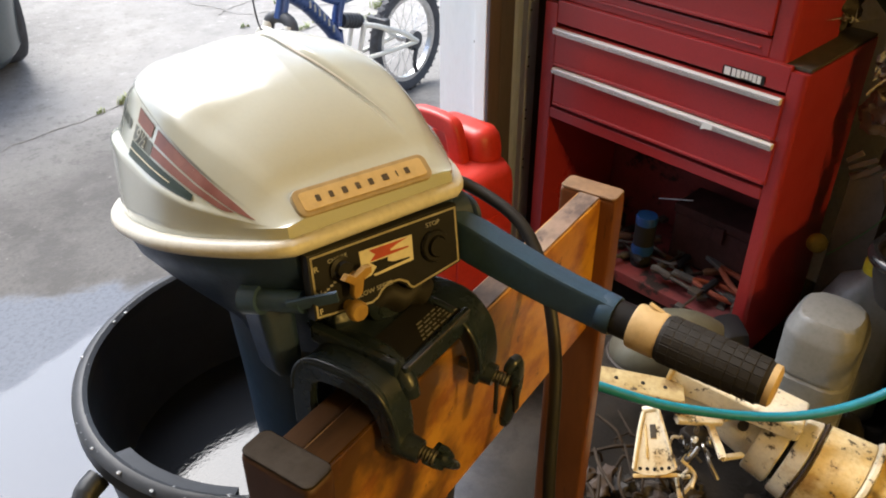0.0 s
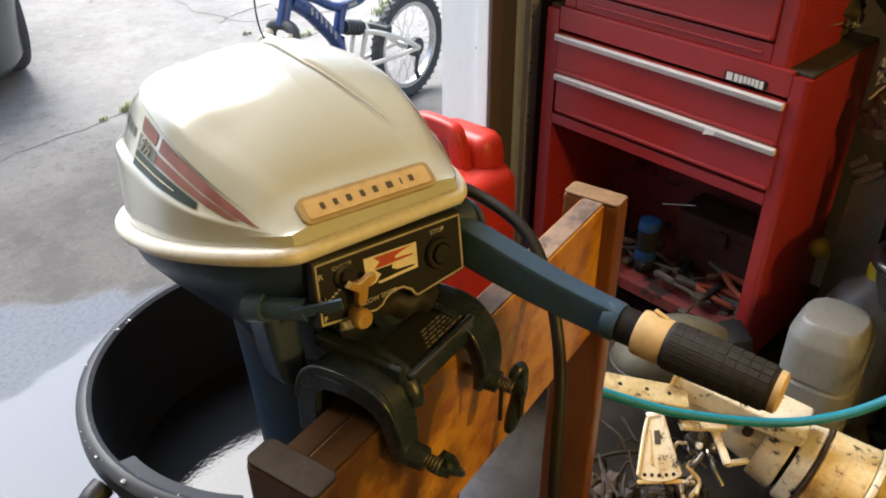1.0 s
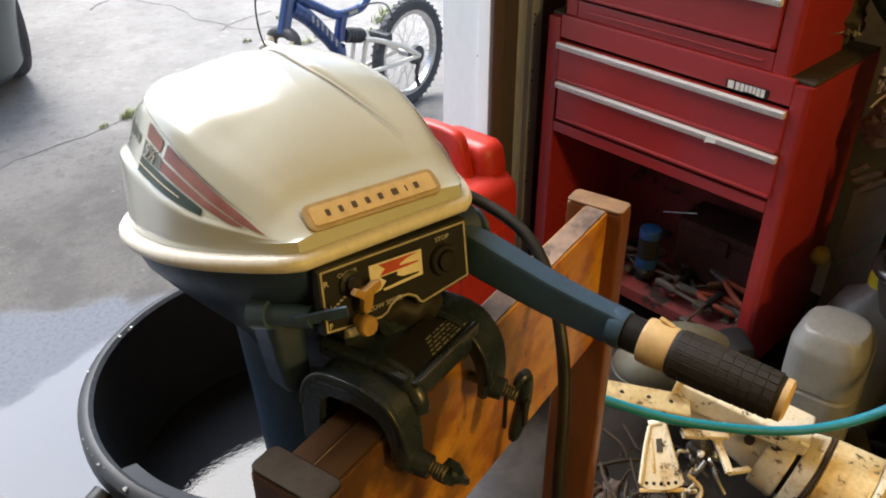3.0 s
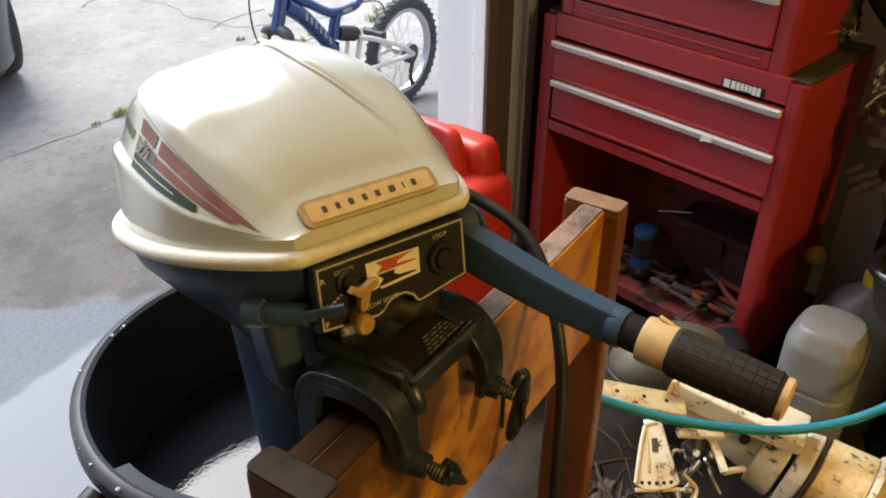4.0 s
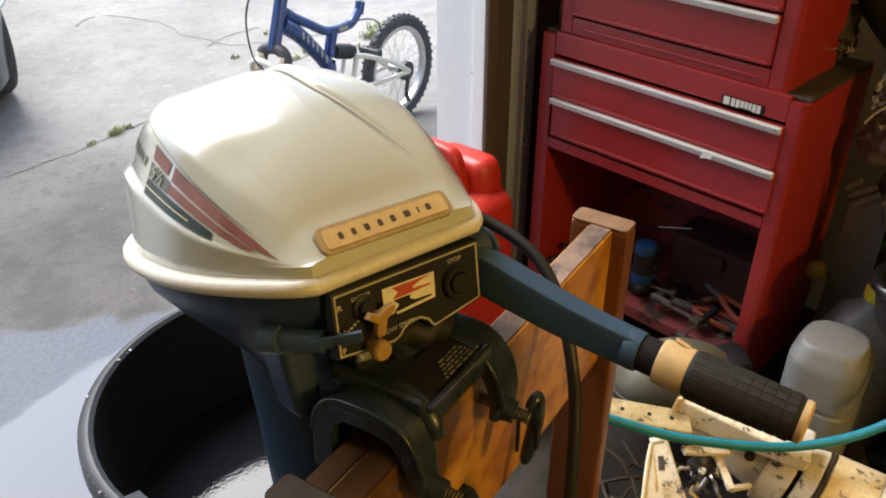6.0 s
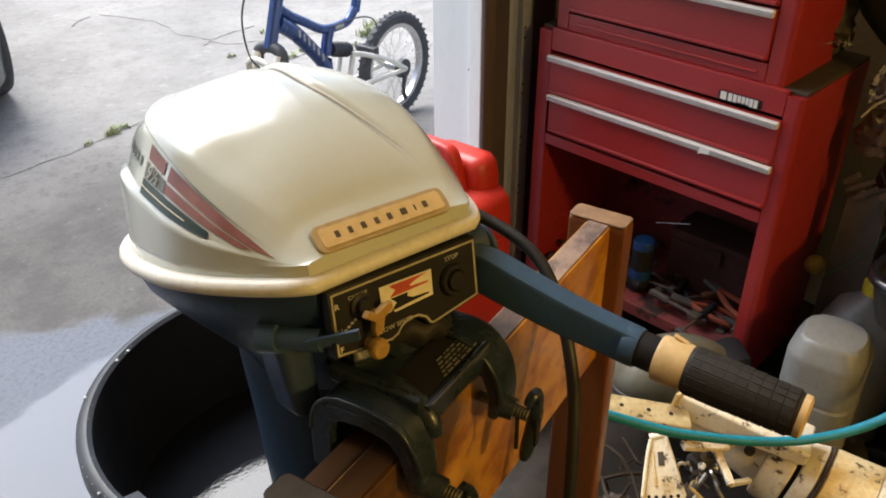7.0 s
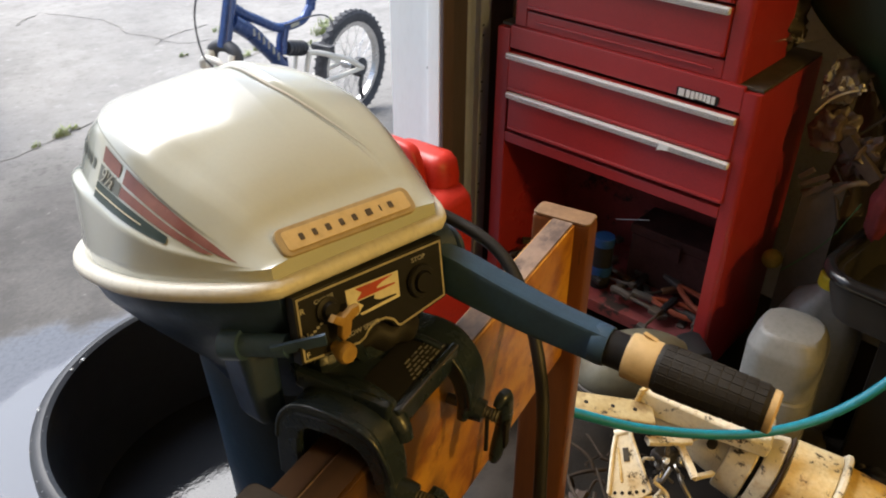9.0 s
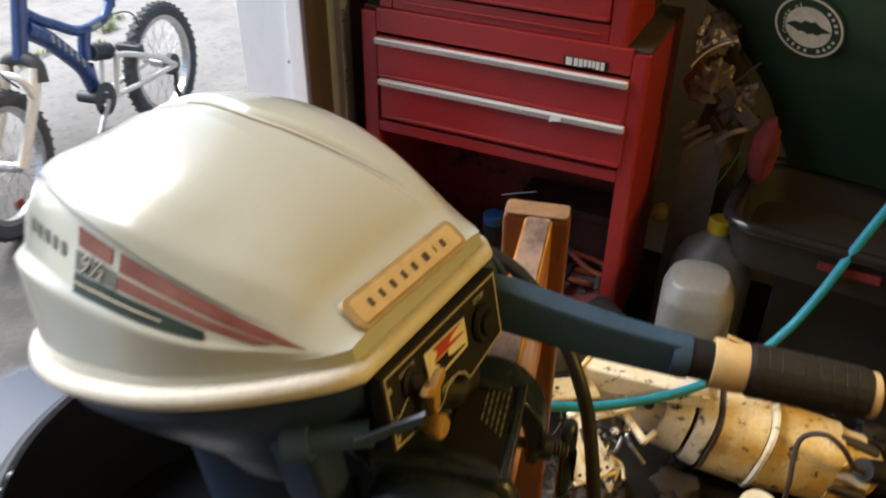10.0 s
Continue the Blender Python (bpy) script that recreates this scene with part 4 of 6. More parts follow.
part("blade", sheet(lambda u, v: Vector((-0.112 + 0.030 * u, 0.010 - 0.050 * u, -0.052 + 0.014 * u - 0.013 * v)) + Vector((0.004, 0.006, 0)) * v, 6, 3, 0.003), LEVER, lever, "flat blue-grey blade")

# the tiller
R0, R1, R2, R3 = Vector((0.100, 0.020, -0.041)), Vector((0.115, -0.022, -0.064)), Vector((0.159, -0.158, -0.1225)), Vector((0.204, -0.313, -0.168))
tiller = part("tiller_arm", sweep(spline([R0, R1, R1.lerp(R2, 0.5) - Vector((0, 0, 0.003)), R2], 26), rounded(0.032, 0.043, 0.006, 2), scales=[0.92 + 0.14 * ease(i / 7) - 0.20 * ease((i - 5) / 20) for i in range(26)]), ARM, motor, "blue-grey cast tiller arm")
part("pivot", lathe([(0, -0.026), (0.024, -0.026), (0.027, -0.02), (0.027, 0.02), (0.024, 0.026), (0, 0.026)], 24, m=frame_of(R0 + Vector((0.006, 0.012, 0.004)), (0, 1, 0), (1, 0, 0.1))), NAVY, tiller)
for dx, r_ in ((-0.017, 0.027), (0.019, 0.023)):
    part("ear", lathe([(0, -0.004), (r_ - 0.002, -0.004), (r_, -0.002), (r_, 0.002), (r_ - 0.002, 0.004), (0.008, 0.004), (0.006, 0.006), (0, 0.006)], 24, m=frame_of(R0 + Vector((0.012 + dx, 0.004, 0.004)), (0, 1, 0), (1, 0, 0.05))), NAVY, tiller, "dark cast ear of the tiller's hinge")
ax = (R3 - R2).normalized()
TM = frame_of(R2, (0, 0, 1), ax)
part("arm_end", lathe([(0.0, -0.012), (0.0200, -0.012), (0.0212, -0.004), (0.0205, 0.004), (0, 0.004)], 24, m=TM), ARM, tiller)
part("collar", lathe([(0, 0.004), (0.0188, 0.004), (0.0188, 0.026), (0, 0.026)], 24, m=TM), BLACK, tiller, "black rubber collar")
part("throttle_ring", lathe([(0, 0.024), (0.0228, 0.024), (0.0236, 0.027), (0.0238, 0.052), (0.0225, 0.055), (0, 0.055)], 28, m=TM), BONE, tiller, "yellowed cream throttle ring")
part("notch", turned(box(-0.008, 0.008, -0.003, 0.003, 0.0, 0.0025, 0.001), TM @ pose(0.0232, -0.006, 0.040, 0, 75, 0)), BONE, tiller)
grip = part("grip", lathe([(0, 0.053), (0.0222, 0.053), (0.0245, 0.058), (0.0247, 0.09), (0.0222, 0.155), (0.0210, 0.160), (0, 0.160)], 36, m=TM), RUBBER, tiller, "worn black ribbed rubber grip")
for i in range(18):
    a = 2 * math.pi * i / 18
    for k in range(9):
        z = 0.0635 + 0.0109 * k
        r = 0.02455 - 0.00030 * max(0, k - 2)
        part("rib", turned(box(-0.0037, 0.0037, -0.0012, 0.0003, -0.0050, 0.0050, 0.0004, 1), TM @ pose(r * math.cos(a), r * math.sin(a), z, 0, 0, math.degrees(a) - 90)), RUBBER, grip)
part("grip_end", lathe([(0, 0.159), (0.0205, 0.159), (0.0212, 0.161), (0.0208, 0.166), (0.017, 0.168), (0, 0.167)], 28, m=TM), BONE, tiller, "yellowed cream end cap")

# clamp bracket, in the plank's frame
CM = MM.inverted() @ pose(0.25, 0.48, PT, 0, 0, 17.2)


def strap(line, mids, widths, thick, sink=0.0):
    """A curved cast arm: a rounded slab along a line in the plank's depth and height, with a changing middle and width, sunk below the line."""
    levels = []
    for k, (d, h) in enumerate(line):
        d0, h0 = line[max(k - 1, 0)]
        d1, h1 = line[min(k + 1, len(line) - 1)]
        t = Vector((d1 - d0, h1 - h0)).normalized()
        n_ = Vector((-t.y, t.x))
        levels.append([Vector((mids[k] + a, d + n_.x * (b + sink), h + n_.y * (b + sink))) for a, b in rounded(widths[k], thick[k], min(thick[k], widths[k]) * 0.42, 4)])
    return turned(stacked(levels), CM)


def clamp(bend, mids, widths, screw, label, rim_at, rim_deep):
    n = 44
    line = [(p.x, p.y) for p in spline([(d, h, 0) for d, h in bend], n)]
    f_mid, f_w = curve_of(mids), curve_of(widths)
    us = [k / (n - 1) for k in range(n)]
    c = part("clamp_arm", strap(line, [f_mid(u) for u in us], [f_w(u) for u in us], [0.015 - 0.002 * u for u in us], 0.0075), OLIVE, motor, label)
    deep = [rim_deep * (1 - 0.45 * ease((u - 0.62) / 0.38)) for u in us]
    part("rim", strap(line[2:], [rim_at + 0.006 * u for u in us[2:]], [0.010] * (n - 2), deep[2:], rim_deep * 0.5 - 0.0015), OLIVE, c)
    part("bead", strap(line[6:40], [rim_at - 0.0035 + 0.006 * u for u in us[6:40]], [0.005] * 34, [0.005] * 34, 0.0), OLIVE, c)
    part("boss", turned(rod((screw[0], -0.022, screw[1]), (screw[0] + 0.003, -0.044, screw[1] - 0.003), 0.0150, 16, r2=0.0125), CM), OLIVE, c)
    sc_ = part("clamp_screw", turned(rod((screw[0], 0.0, screw[1]), (screw[0] + 0.008, -0.058, screw[1] - 0.006), 0.006, 12), CM), GREYMETAL, motor, "greasy steel clamp screw")
    part("thread", turned(lathe([(0.006, 0.0)] + [(0.0080 if i % 2 else 0.006, 0.0018 * i) for i in range(1, 10)] + [(0.006, 0.018)], 12, m=frame_of((screw[0] + 0.003, -0.043, screw[1] - 0.003), (1, 0, 0), (0.1, -1, -0.1))), CM), GREYMETAL, sc_)
    return sc_


NEAR_BEND = [(0.101, -0.075), (0.101, -0.01), (0.096, 0.026), (0.079, 0.048), (0.054, 0.055), (0.022, 0.055), (-0.005, 0.047), (-0.020, 0.028), (-0.028, 0.003), (-0.031, -0.028)]
FAR_BEND = [(0.086, -0.09), (0.087, 0.0), (0.075, 0.043), (0.037, 0.054), (-0.002, 0.050), (-0.028, 0.025), (-0.037, -0.008), (-0.036, -0.040)]
sc = clamp(NEAR_BEND, [(0, 0.088), (0.35, 0.087), (0.55, 0.086), (0.75, 0.085), (1, 0.083)], [(0, 0.048), (0.40, 0.048), (0.58, 0.044), (0.78, 0.037), (1, 0.030)], (0.083, -0.026), "smooth oily olive-grey clamp arm", 0.066, 0.029)
for ds in (-0.009, 0.009):
    part("yoke", turned(sweep([(0.090 + ds, -0.054, -0.028), (0.099 + ds, -0.058, -0.040), (0.106 + ds * 0.6, -0.061, -0.051)], rounded(0.005, 0.012, 0.002, 2)), CM), OLIVE, sc)
part("handle", turned(sweep(spline([(0.097, -0.056, -0.037), (0.106, -0.060, -0.049), (0.116, -0.062, -0.062), (0.125, -0.063, -0.074)], 14), rounded(0.017, 0.012, 0.005, 3), scales=[0.85, 1, 1.1, 1.1, 1.1, 1.05, 1.0, 0.95, 0.9, 0.82, 0.74, 0.64, 0.5, 0.25]), CM), OLIVE, sc)
part("pin", turned(rod((0.090, -0.058, -0.047), (0.112, -0.058, -0.043), 0.0028, 8), CM), GREYMETAL, sc)
sc = clamp(FAR_BEND, [(0, 0.226), (0.5, 0.228), (0.8, 0.230), (1, 0.232)], [(0, 0.048), (0.45, 0.050), (0.7, 0.044), (1, 0.034)], (0.226, -0.033), "oily olive-grey clamp arm", 0.206, 0.022)
part("handle", turned(sweep(spline([(0.234, -0.056, -0.030), (0.246, -0.060, -0.022), (0.246, -0.061, -0.050), (0.238, -0.060, -0.078), (0.230, -0.058, -0.104)], 22), rounded(0.020, 0.015, 0.006, 3), scales=[0.5, 0.7, 0.8, 0.85, 0.9] + [1.0] * 13 + [0.95, 0.9, 0.8, 0.6], up=Vector((0, 1, 0))), CM), OLIVE, sc)
part("slot", turned(box(0.232, 0.242, -0.0700, -0.0665, -0.082, -0.046, 0.001), CM), BLACK, sc)
part("pin", turned(rod((0.212, -0.056, -0.026), (0.210, -0.057, -0.070), 0.0024, 8), CM), BLACK, sc)
br = part("swivel_bracket", turned(prism([(0.096, 0.0), (0.105, -0.014), (0.214, -0.014), (0.222, 0.0), (0.21, 0.09), (0.18, 0.13), (0.12, 0.13), (0.096, 0.09)], 0.034, 0.050, 0.004), CM), OLIVE, motor, "oily olive bracket plate with a worn data label")
part("edge_rib", turned(box(0.102, 0.219, -0.017, -0.009, 0.026, 0.054, 0.003), CM), OLIVE, br)
part("side_rib", turned(box(0.094, 0.106, -0.010, 0.10, 0.040, 0.062, 0.005), CM), OLIVE, br)
part("saddle_rib", turned(tube([(0.114, 0.088, 0.036), (0.113, 0.045, 0.050), (0.110, 0.006, 0.049), (0.106, -0.014, 0.036), (0.105, -0.019, 0.020)], 0.0105, 12, 24), CM), OLIVE, br)
part("worn_edge", turned(box(0.106, 0.217, -0.0178, -0.0160, 0.0515, 0.0545, 0.0006), CM), GREYMETAL, br, "bare worn metal edge")
dl = part("data_label", turned(box(0.112, 0.214, -0.006, 0.040, 0.050, 0.0512, 0.0003), CM), BLACK, br, "black data label with worn small print")
for k in range(5):
    x = 0.150 + 0.004 * k
    while x < 0.206:
        ln = random.uniform(0.004, 0.011)
        part("print_bar", turned(box(x, x + ln, -0.004 + 0.0048 * k, -0.0024 + 0.0048 * k, 0.0511, 0.0516), CM), FAINT, dl, smooth=0)
        x += ln + random.uniform(0.002, 0.004)
part("swivel_tube", lathe([(0, -0.20), (0.034, -0.20), (0.036, -0.19), (0.036, 0.0), (0.030, 0.02), (0, 0.02)], 24, m=Matrix.Translation((0.0, 0.062, -0.085))), NAVY, motor)
part("yoke", bumpy(box(-0.06, 0.06, 0.02, 0.13, -0.115, -0.088, 0.012), 0.002, 30), OLIVE, motor)
boot = bmesh.new()
bmesh.ops.create_icosphere(boot, subdivisions=4, radius=1)
for v in boot.verts:
    v.co = Vector((v.co.x * 0.044, v.co.y * 0.030, v.co.z * 0.019 + 0.003 * math.sin(v.co.x * 9)))
part("rubber_boot", turned(boot, pose(0.020, 0.018, -0.092, -10, 12, 0)), MATT, motor, "black rubber boot under the panel")
part("front_boss", lathe([(0, 0), (0.020, 0), (0.024, 0.006), (0.024, 0.045), (0.016, 0.05), (0.012, 0.046), (0, 0.046)], 24, m=frame_of((0.0, 0.052, -0.088), (1, 0, 0), (0, -1, -0.1))), OLIVE, motor)
for sx in (-1, 1):
    part("mount", bumpy(rod((sx * 0.07, 0.05, -0.055), (sx * 0.05, 0.02, -0.082), 0.02, 14), 0.001, 40), OLIVE, motor)

# fuel hose from the motor down behind the plank's post
solo("fuel_hose", tube([(0.50, 0.66, 0.985), (0.56, 0.71, 0.975), (0.605, 0.70, 0.962), (0.625, 0.607, 0.925), (0.585, 0.513, 0.833), (0.54, 0.462, 0.673), (0.515, 0.425, 0.508), (0.495, 0.39, 0.34), (0.46, 0.36, 0.12), (0.40, 0.36, 0.011), (0.30, 0.40, 0.011)], 0.0080, 12, 90), HOSEBLACK,
     "black rubber fuel hose hanging from the motor", "hose")

# ---- the red tool cabinet ----
CW, CD = 0.66, 0.33
cabinet = thing("roller_cabinet", "red enamelled steel roller cabinet with two drawers over an open bay", "tool cabinet", pose(1.481, 1.421, 0, 0, 0.4, -85))


def folded_side(w, d, face, r=0.010):
    """Outline of a sheet-steel side whose front edge is folded round into the face."""
    arc = [(w - r + r * math.sin(a), r - r * math.cos(a)) for a in (0, 0.4, 0.8, 1.2, 1.57)]
    return [(w - face, 0.0), (w - r - 0.004, 0.0)] + arc + [(w, r + 0.004), (w, d), (w - 0.014, d), (w - 0.014, 0.014), (w - face, 0.014)]


part("side_panel", box(-0.014, 0.0245, 0.0, CD, 0.10, 0.853, 0.003), REDPAINT, cabinet)
part("side_panel", prism(folded_side(CW, CD, 0.036), 0.10, 0.853), REDPAINT, cabinet)
# inner panels take the darkened red in place of the bay's shade
part("back_panel", box(0.0255, CW - 0.015, CD - 0.006, CD - 0.001, 0.10, 0.852), BAYRED, cabinet)
part("top", box(-0.012, CW - 0.002, 0.0145, CD, 0.8535, 0.8615, 0.002), DUST, cabinet, "dusty dark top")
part("top_rail", box(0.025, CW - 0.0365, 0.0, 0.014, 0.806, 0.8622, 0.003), REDPAINT, cabinet)
part("bottom_rail", box(0.025, CW - 0.0365, -0.002, 0.02, 0.556, 0.584, 0.003), REDPAINT, cabinet)
part("drawer_floor", box(0.0255, CW - 0.02, 0.016, CD - 0.01, 0.586, 0.592), BAYRED, cabinet)
part("bottom_shelf", box(0.0255, CW - 0.019, 0.015, CD - 0.008, 0.15, 0.185, 0.003), BAYRED, cabinet)


def drawer(parent, x0, x1, z0, z1, handle=True):
    d = part("drawer", box(x0, x1, -0.006, 0.012, z0, z1, 0.003), REDPAINT, parent)
    part("fold", box(x0 + 0.004, x1 - 0.004, -0.011, -0.005, z0 + 0.002, z0 + 0.010, 0.002), REDPAINT, d)
    if handle:
        part("handle", box(x0, x1, -0.0205, -0.0065, z1 - 0.0145, z1 + 0.001, 0.0035), ALU, d, "ribbed bright aluminium pull")
        for dz in (-0.0095, -0.0065, -0.0035):
            part("groove", box(x0 + 0.002, x1 - 0.002, -0.0212, -0.0203, z1 + dz - 0.0007, z1 + dz), GREYMETAL, d, smooth=0)
    return d


drawer(cabinet, 0.028, CW - 0.036, 0.699, 0.798)
drawer(cabinet, 0.034, CW - 0.031, 0.595, 0.6975)
scrap = bumpy(prism([(0.463, 0.6795), (0.474, 0.6835), (0.489, 0.6845), (0.492, 0.6960), (0.480, 0.6985), (0.477, 0.7000), (0.468, 0.6975)], 0, 0.0012, m=Matrix(((1, 0, 0, 0), (0, 0, -1, -0.0208), (0, 1, 0, 0), (0, 0, 0, 1)))), 0.0012, 60)
part("label_scrap", scrap, JAMB, cabinet, "torn white scrap of label on the lower pull")
badge = part("badge", prism(rounded(0.096, 0.020, 0.003, 2, 0.527, 0.8185), 0, 0.002, m=Matrix(((1, 0, 0, 0), (0, 0, -1, -0.001), (0, 1, 0, 0), (0, 0, 0, 1)))), BLACK, cabinet, "black maker's badge with silver bars")
x = 0.484
for w in (0.017, 0.011, 0.010, 0.009, 0.009, 0.008, 0.010, 0.010):
    part("bar", box(x, x + w * 0.8, -0.0042, -0.0028, 0.810 + (0.002 if w < 0.01 else 0), 0.827), ALU, badge, smooth=0)
    x += w * 1.02
for cx in (0.06, CW - 0.06):
    for cy in (0.05, CD - 0.05):
        w = part("caster", rod((cx - 0.012, cy, 0.035), (cx + 0.012, cy, 0.035), 0.034, 18), RUBBER, cabinet)
        part("fork", box(cx - 0.018, cx + 0.018, cy - 0.02, cy + 0.02, 0.068, 0.101, 0.003), GREYMETAL, w)

chest = thing("top_chest", "red enamelled steel drawer chest on top of the cabinet", "tool chest", pose(1.481, 1.421, 0, 0, 0.4, -85) @ pose(0.03, 0.010, 0.8625))
TW, TH, TD = 0.577, 0.42, 0.23
part("side_panel", box(0, 0.034, 0, TD, 0, TH, 0.003), REDPAINT, chest)
part("side_panel", prism(folded_side(TW, TD, 0.040), 0, TH), REDPAINT, chest)
part("back_panel", box(0.035, TW - 0.015, TD - 0.006, TD - 0.001, 0, TH), REDPAINT, chest)
part("lid", box(0, TW, 0, TD, TH + 0.001, TH + 0.03, 0.006), REDPAINT, chest)
part("bottom_rail", box(0.0345, TW - 0.0405, -0.001, 0.014, 0.0, 0.040, 0.003), REDPAINT, chest)
part("rail_groove", box(0.06, TW - 0.06, -0.006, -0.0015, 0.016, 0.022, 0.002), REDPAINT, chest)
for z0, z1 in ((0.046, 0.150), (0.156, 0.26), (0.266, 0.33), (0.336, 0.40)):
    drawer(chest, 0.036, TW - 0.043, z0, z1)

# what stands in the cabinet's open bay
CAB = pose(1.481, 1.421, 0, 0, 0.4, -85)


def can(name, label, m, r, h, body, lid, band=None):
    c = thing(name, label, "can", m)
    part("body", lathe([(0, 0), (r * 0.96, 0), (r, 0.004), (r, h - 0.004), (r * 0.97, h), (0, h)], 28), body, c)
    part("lid", lathe([(0, h + 0.001), (r * 1.03, h + 0.001), (r * 1.03, h + 0.018), (r * 0.95, h + 0.024), (0, h + 0.022)], 28), lid, c)
    if band:
        part("band", lathe([(r + 0.0005, h * 0.3), (r + 0.0012, h * 0.3), (r + 0.0012, h * 0.52), (r + 0.0005, h * 0.52)], 28), band, c)
    return c


can("grease_tub", "dark tub with a bright blue lid and blue band", CAB @ pose(0.306, 0.09, 0.186), 0.028, 0.128, BLACK, BLUEPLASTIC, BLUEPLASTIC)
rng = random.Random(4)


def pliers(m, mat_, label):
    p = thing("pliers", label, "pliers", m)
    for s in (-1, 1):
        part("handle", tube([(0, 0, 0.01), (0.03, s * 0.012, 0.01), (0.08, s * 0.024, 0.011), (0.125, s * 0.018, 0.01)], 0.0075, 8, 12), mat_, p)
    part("jaw", box(-0.05, 0.006, -0.011, 0.011, 0.004, 0.017, 0.004), GREYMETAL, p)
    return p


pliers(CAB @ pose(0.47, 0.07, 0.215, 0, 8, 15), ORANGE, "pliers with orange-red dipped handles")
pliers(CAB @ pose(0.50, 0.16, 0.225, 0, 5, -20), ORANGE, "pliers with orange-red dipped handles")


def bay_tool(k):
    """A dirty hand tool: a shank, a thicker grip and a head, lying at a slant among the others."""
    m = CAB @ pose(0.08 + 0.023 * k, rng.uniform(0.03, 0.20), 0.197 + 0.012 * rng.random() + 0.006 * (k % 4), 0, rng.uniform(-12, 12), rng.uniform(0, 360))
    t = thing("hand_tool", "greasy dark hand tool lying in the cabinet bay", "tool", m, group="loose tools in the bay")
    ln = rng.uniform(0.05, 0.10)
    part("shank", rod((0, 0, 0), (ln, 0, 0), rng.uniform(0.003, 0.006), 8), (GREYMETAL, DARKJUNK)[k % 2], t)
    part("grip", tube([(-0.055, 0, 0), (-0.03, 0.002, 0.001), (0.004, 0, 0)], 0.0105, 8, 8, scales=[0.7, 1, 1.05, 1, 0.95, 1, 1.05, 0.8]), (DARKJUNK, RUBBER, BROWNGRIP, DARKJUNK, BLACK)[k % 5], t)
    part("head", box(ln - 0.004, ln + rng.uniform(0.014, 0.03), -rng.uniform(0.007, 0.016), rng.uniform(0.007, 0.016), -0.007, 0.007, 0.003), (DARKJUNK, GREYMETAL, DARKJUNK)[k % 3], t)


BROWNGRIP = mat("brown_wood_grip", (0.13, 0.06, 0.025), (0.08, 0.035, 0.016), 20, 0.6, 0.1, bump=0.2)
for k in range(24):
    bay_tool(k)
solo("steel_rod", rod((0.305, 0.14, 0.368), (0.399, 0.14, 0.402), 0.0018, 6), STEEL, "thin bright steel rod in the bay", "rod", CAB)
GRIMEBOX = mat("grimy_dark_red_metal", (0.070, 0.030, 0.028), (0.042, 0.022, 0.020), 12, 0.8, 0.1, bump=0.2, spec=0.15)
tool_box = thing("tool_box", "dark metal box at the back of the bay", "box", CAB)
part("body", bumpy(box(0.34, 0.60, 0.17, 0.29, 0.187, 0.33, 0.008), 0.002, 12), GRIMEBOX, tool_box)
part("lid", bumpy(box(0.335, 0.605, 0.165, 0.292, 0.3305, 0.36, 0.008), 0.002, 12), GRIMEBOX, tool_box)
part("latch", box(0.46, 0.49, 0.158, 0.166, 0.30, 0.345, 0.002), GRIMEBOX, tool_box)

# ---- red fuel can by the jamb ----
fuel = thing("fuel_can", "red plastic fuel can standing by the door jamb", "fuel can", pose(1.105, 1.355, 0, 0, 0, 10))
cb = stacked([[Vector((x, y, z)) for x, y in rounded(w, d, 0.05, 6)] for w, d, z in ((0.26, 0.20, 0.0), (0.29, 0.23, 0.012), (0.295, 0.235, 0.10), (0.285, 0.225, 0.11), (0.295, 0.235, 0.12), (0.29, 0.23, 0.49), (0.283, 0.223, 0.525), (0.26, 0.20, 0.548), (0.20, 0.14, 0.556))])
part("body", cb, REDCAN, fuel, smooth=60)
part("shoulder", stacked([[Vector((x + 0.098, y + 0.022, z)) for x, y in rounded(w, d, 0.40 * w, 5)] for w, d, z in ((0.098, 0.185, 0.50), (0.096, 0.182, 0.575), (0.088, 0.172, 0.605), (0.066, 0.15, 0.622), (0.03, 0.11, 0.626))]), REDCAN, fuel, smooth=60)
part("handle", sweep(spline([(0.037, 0.134, 0.545), (0.037, 0.128, 0.622), (0.037, 0.105, 0.640), (0.037, 0.030, 0.640), (0.036, 0.006, 0.622), (0.038, -0.012, 0.535)], 30), rounded(0.044, 0.034, 0.010, 4), up=Vector((1, 0, 0))), REDCAN, fuel)
part("rib", box(-0.10, 0.10, -0.1205, -0.112, 0.16, 0.44, 0.004), REDCAN, fuel)
part("cap", lathe([(0, 0.55), (0.03, 0.55), (0.03, 0.59), (0.025, 0.595), (0, 0.595)], 20, m=Matrix.Translation((-0.06, 0.05, 0))), BLACK, fuel)

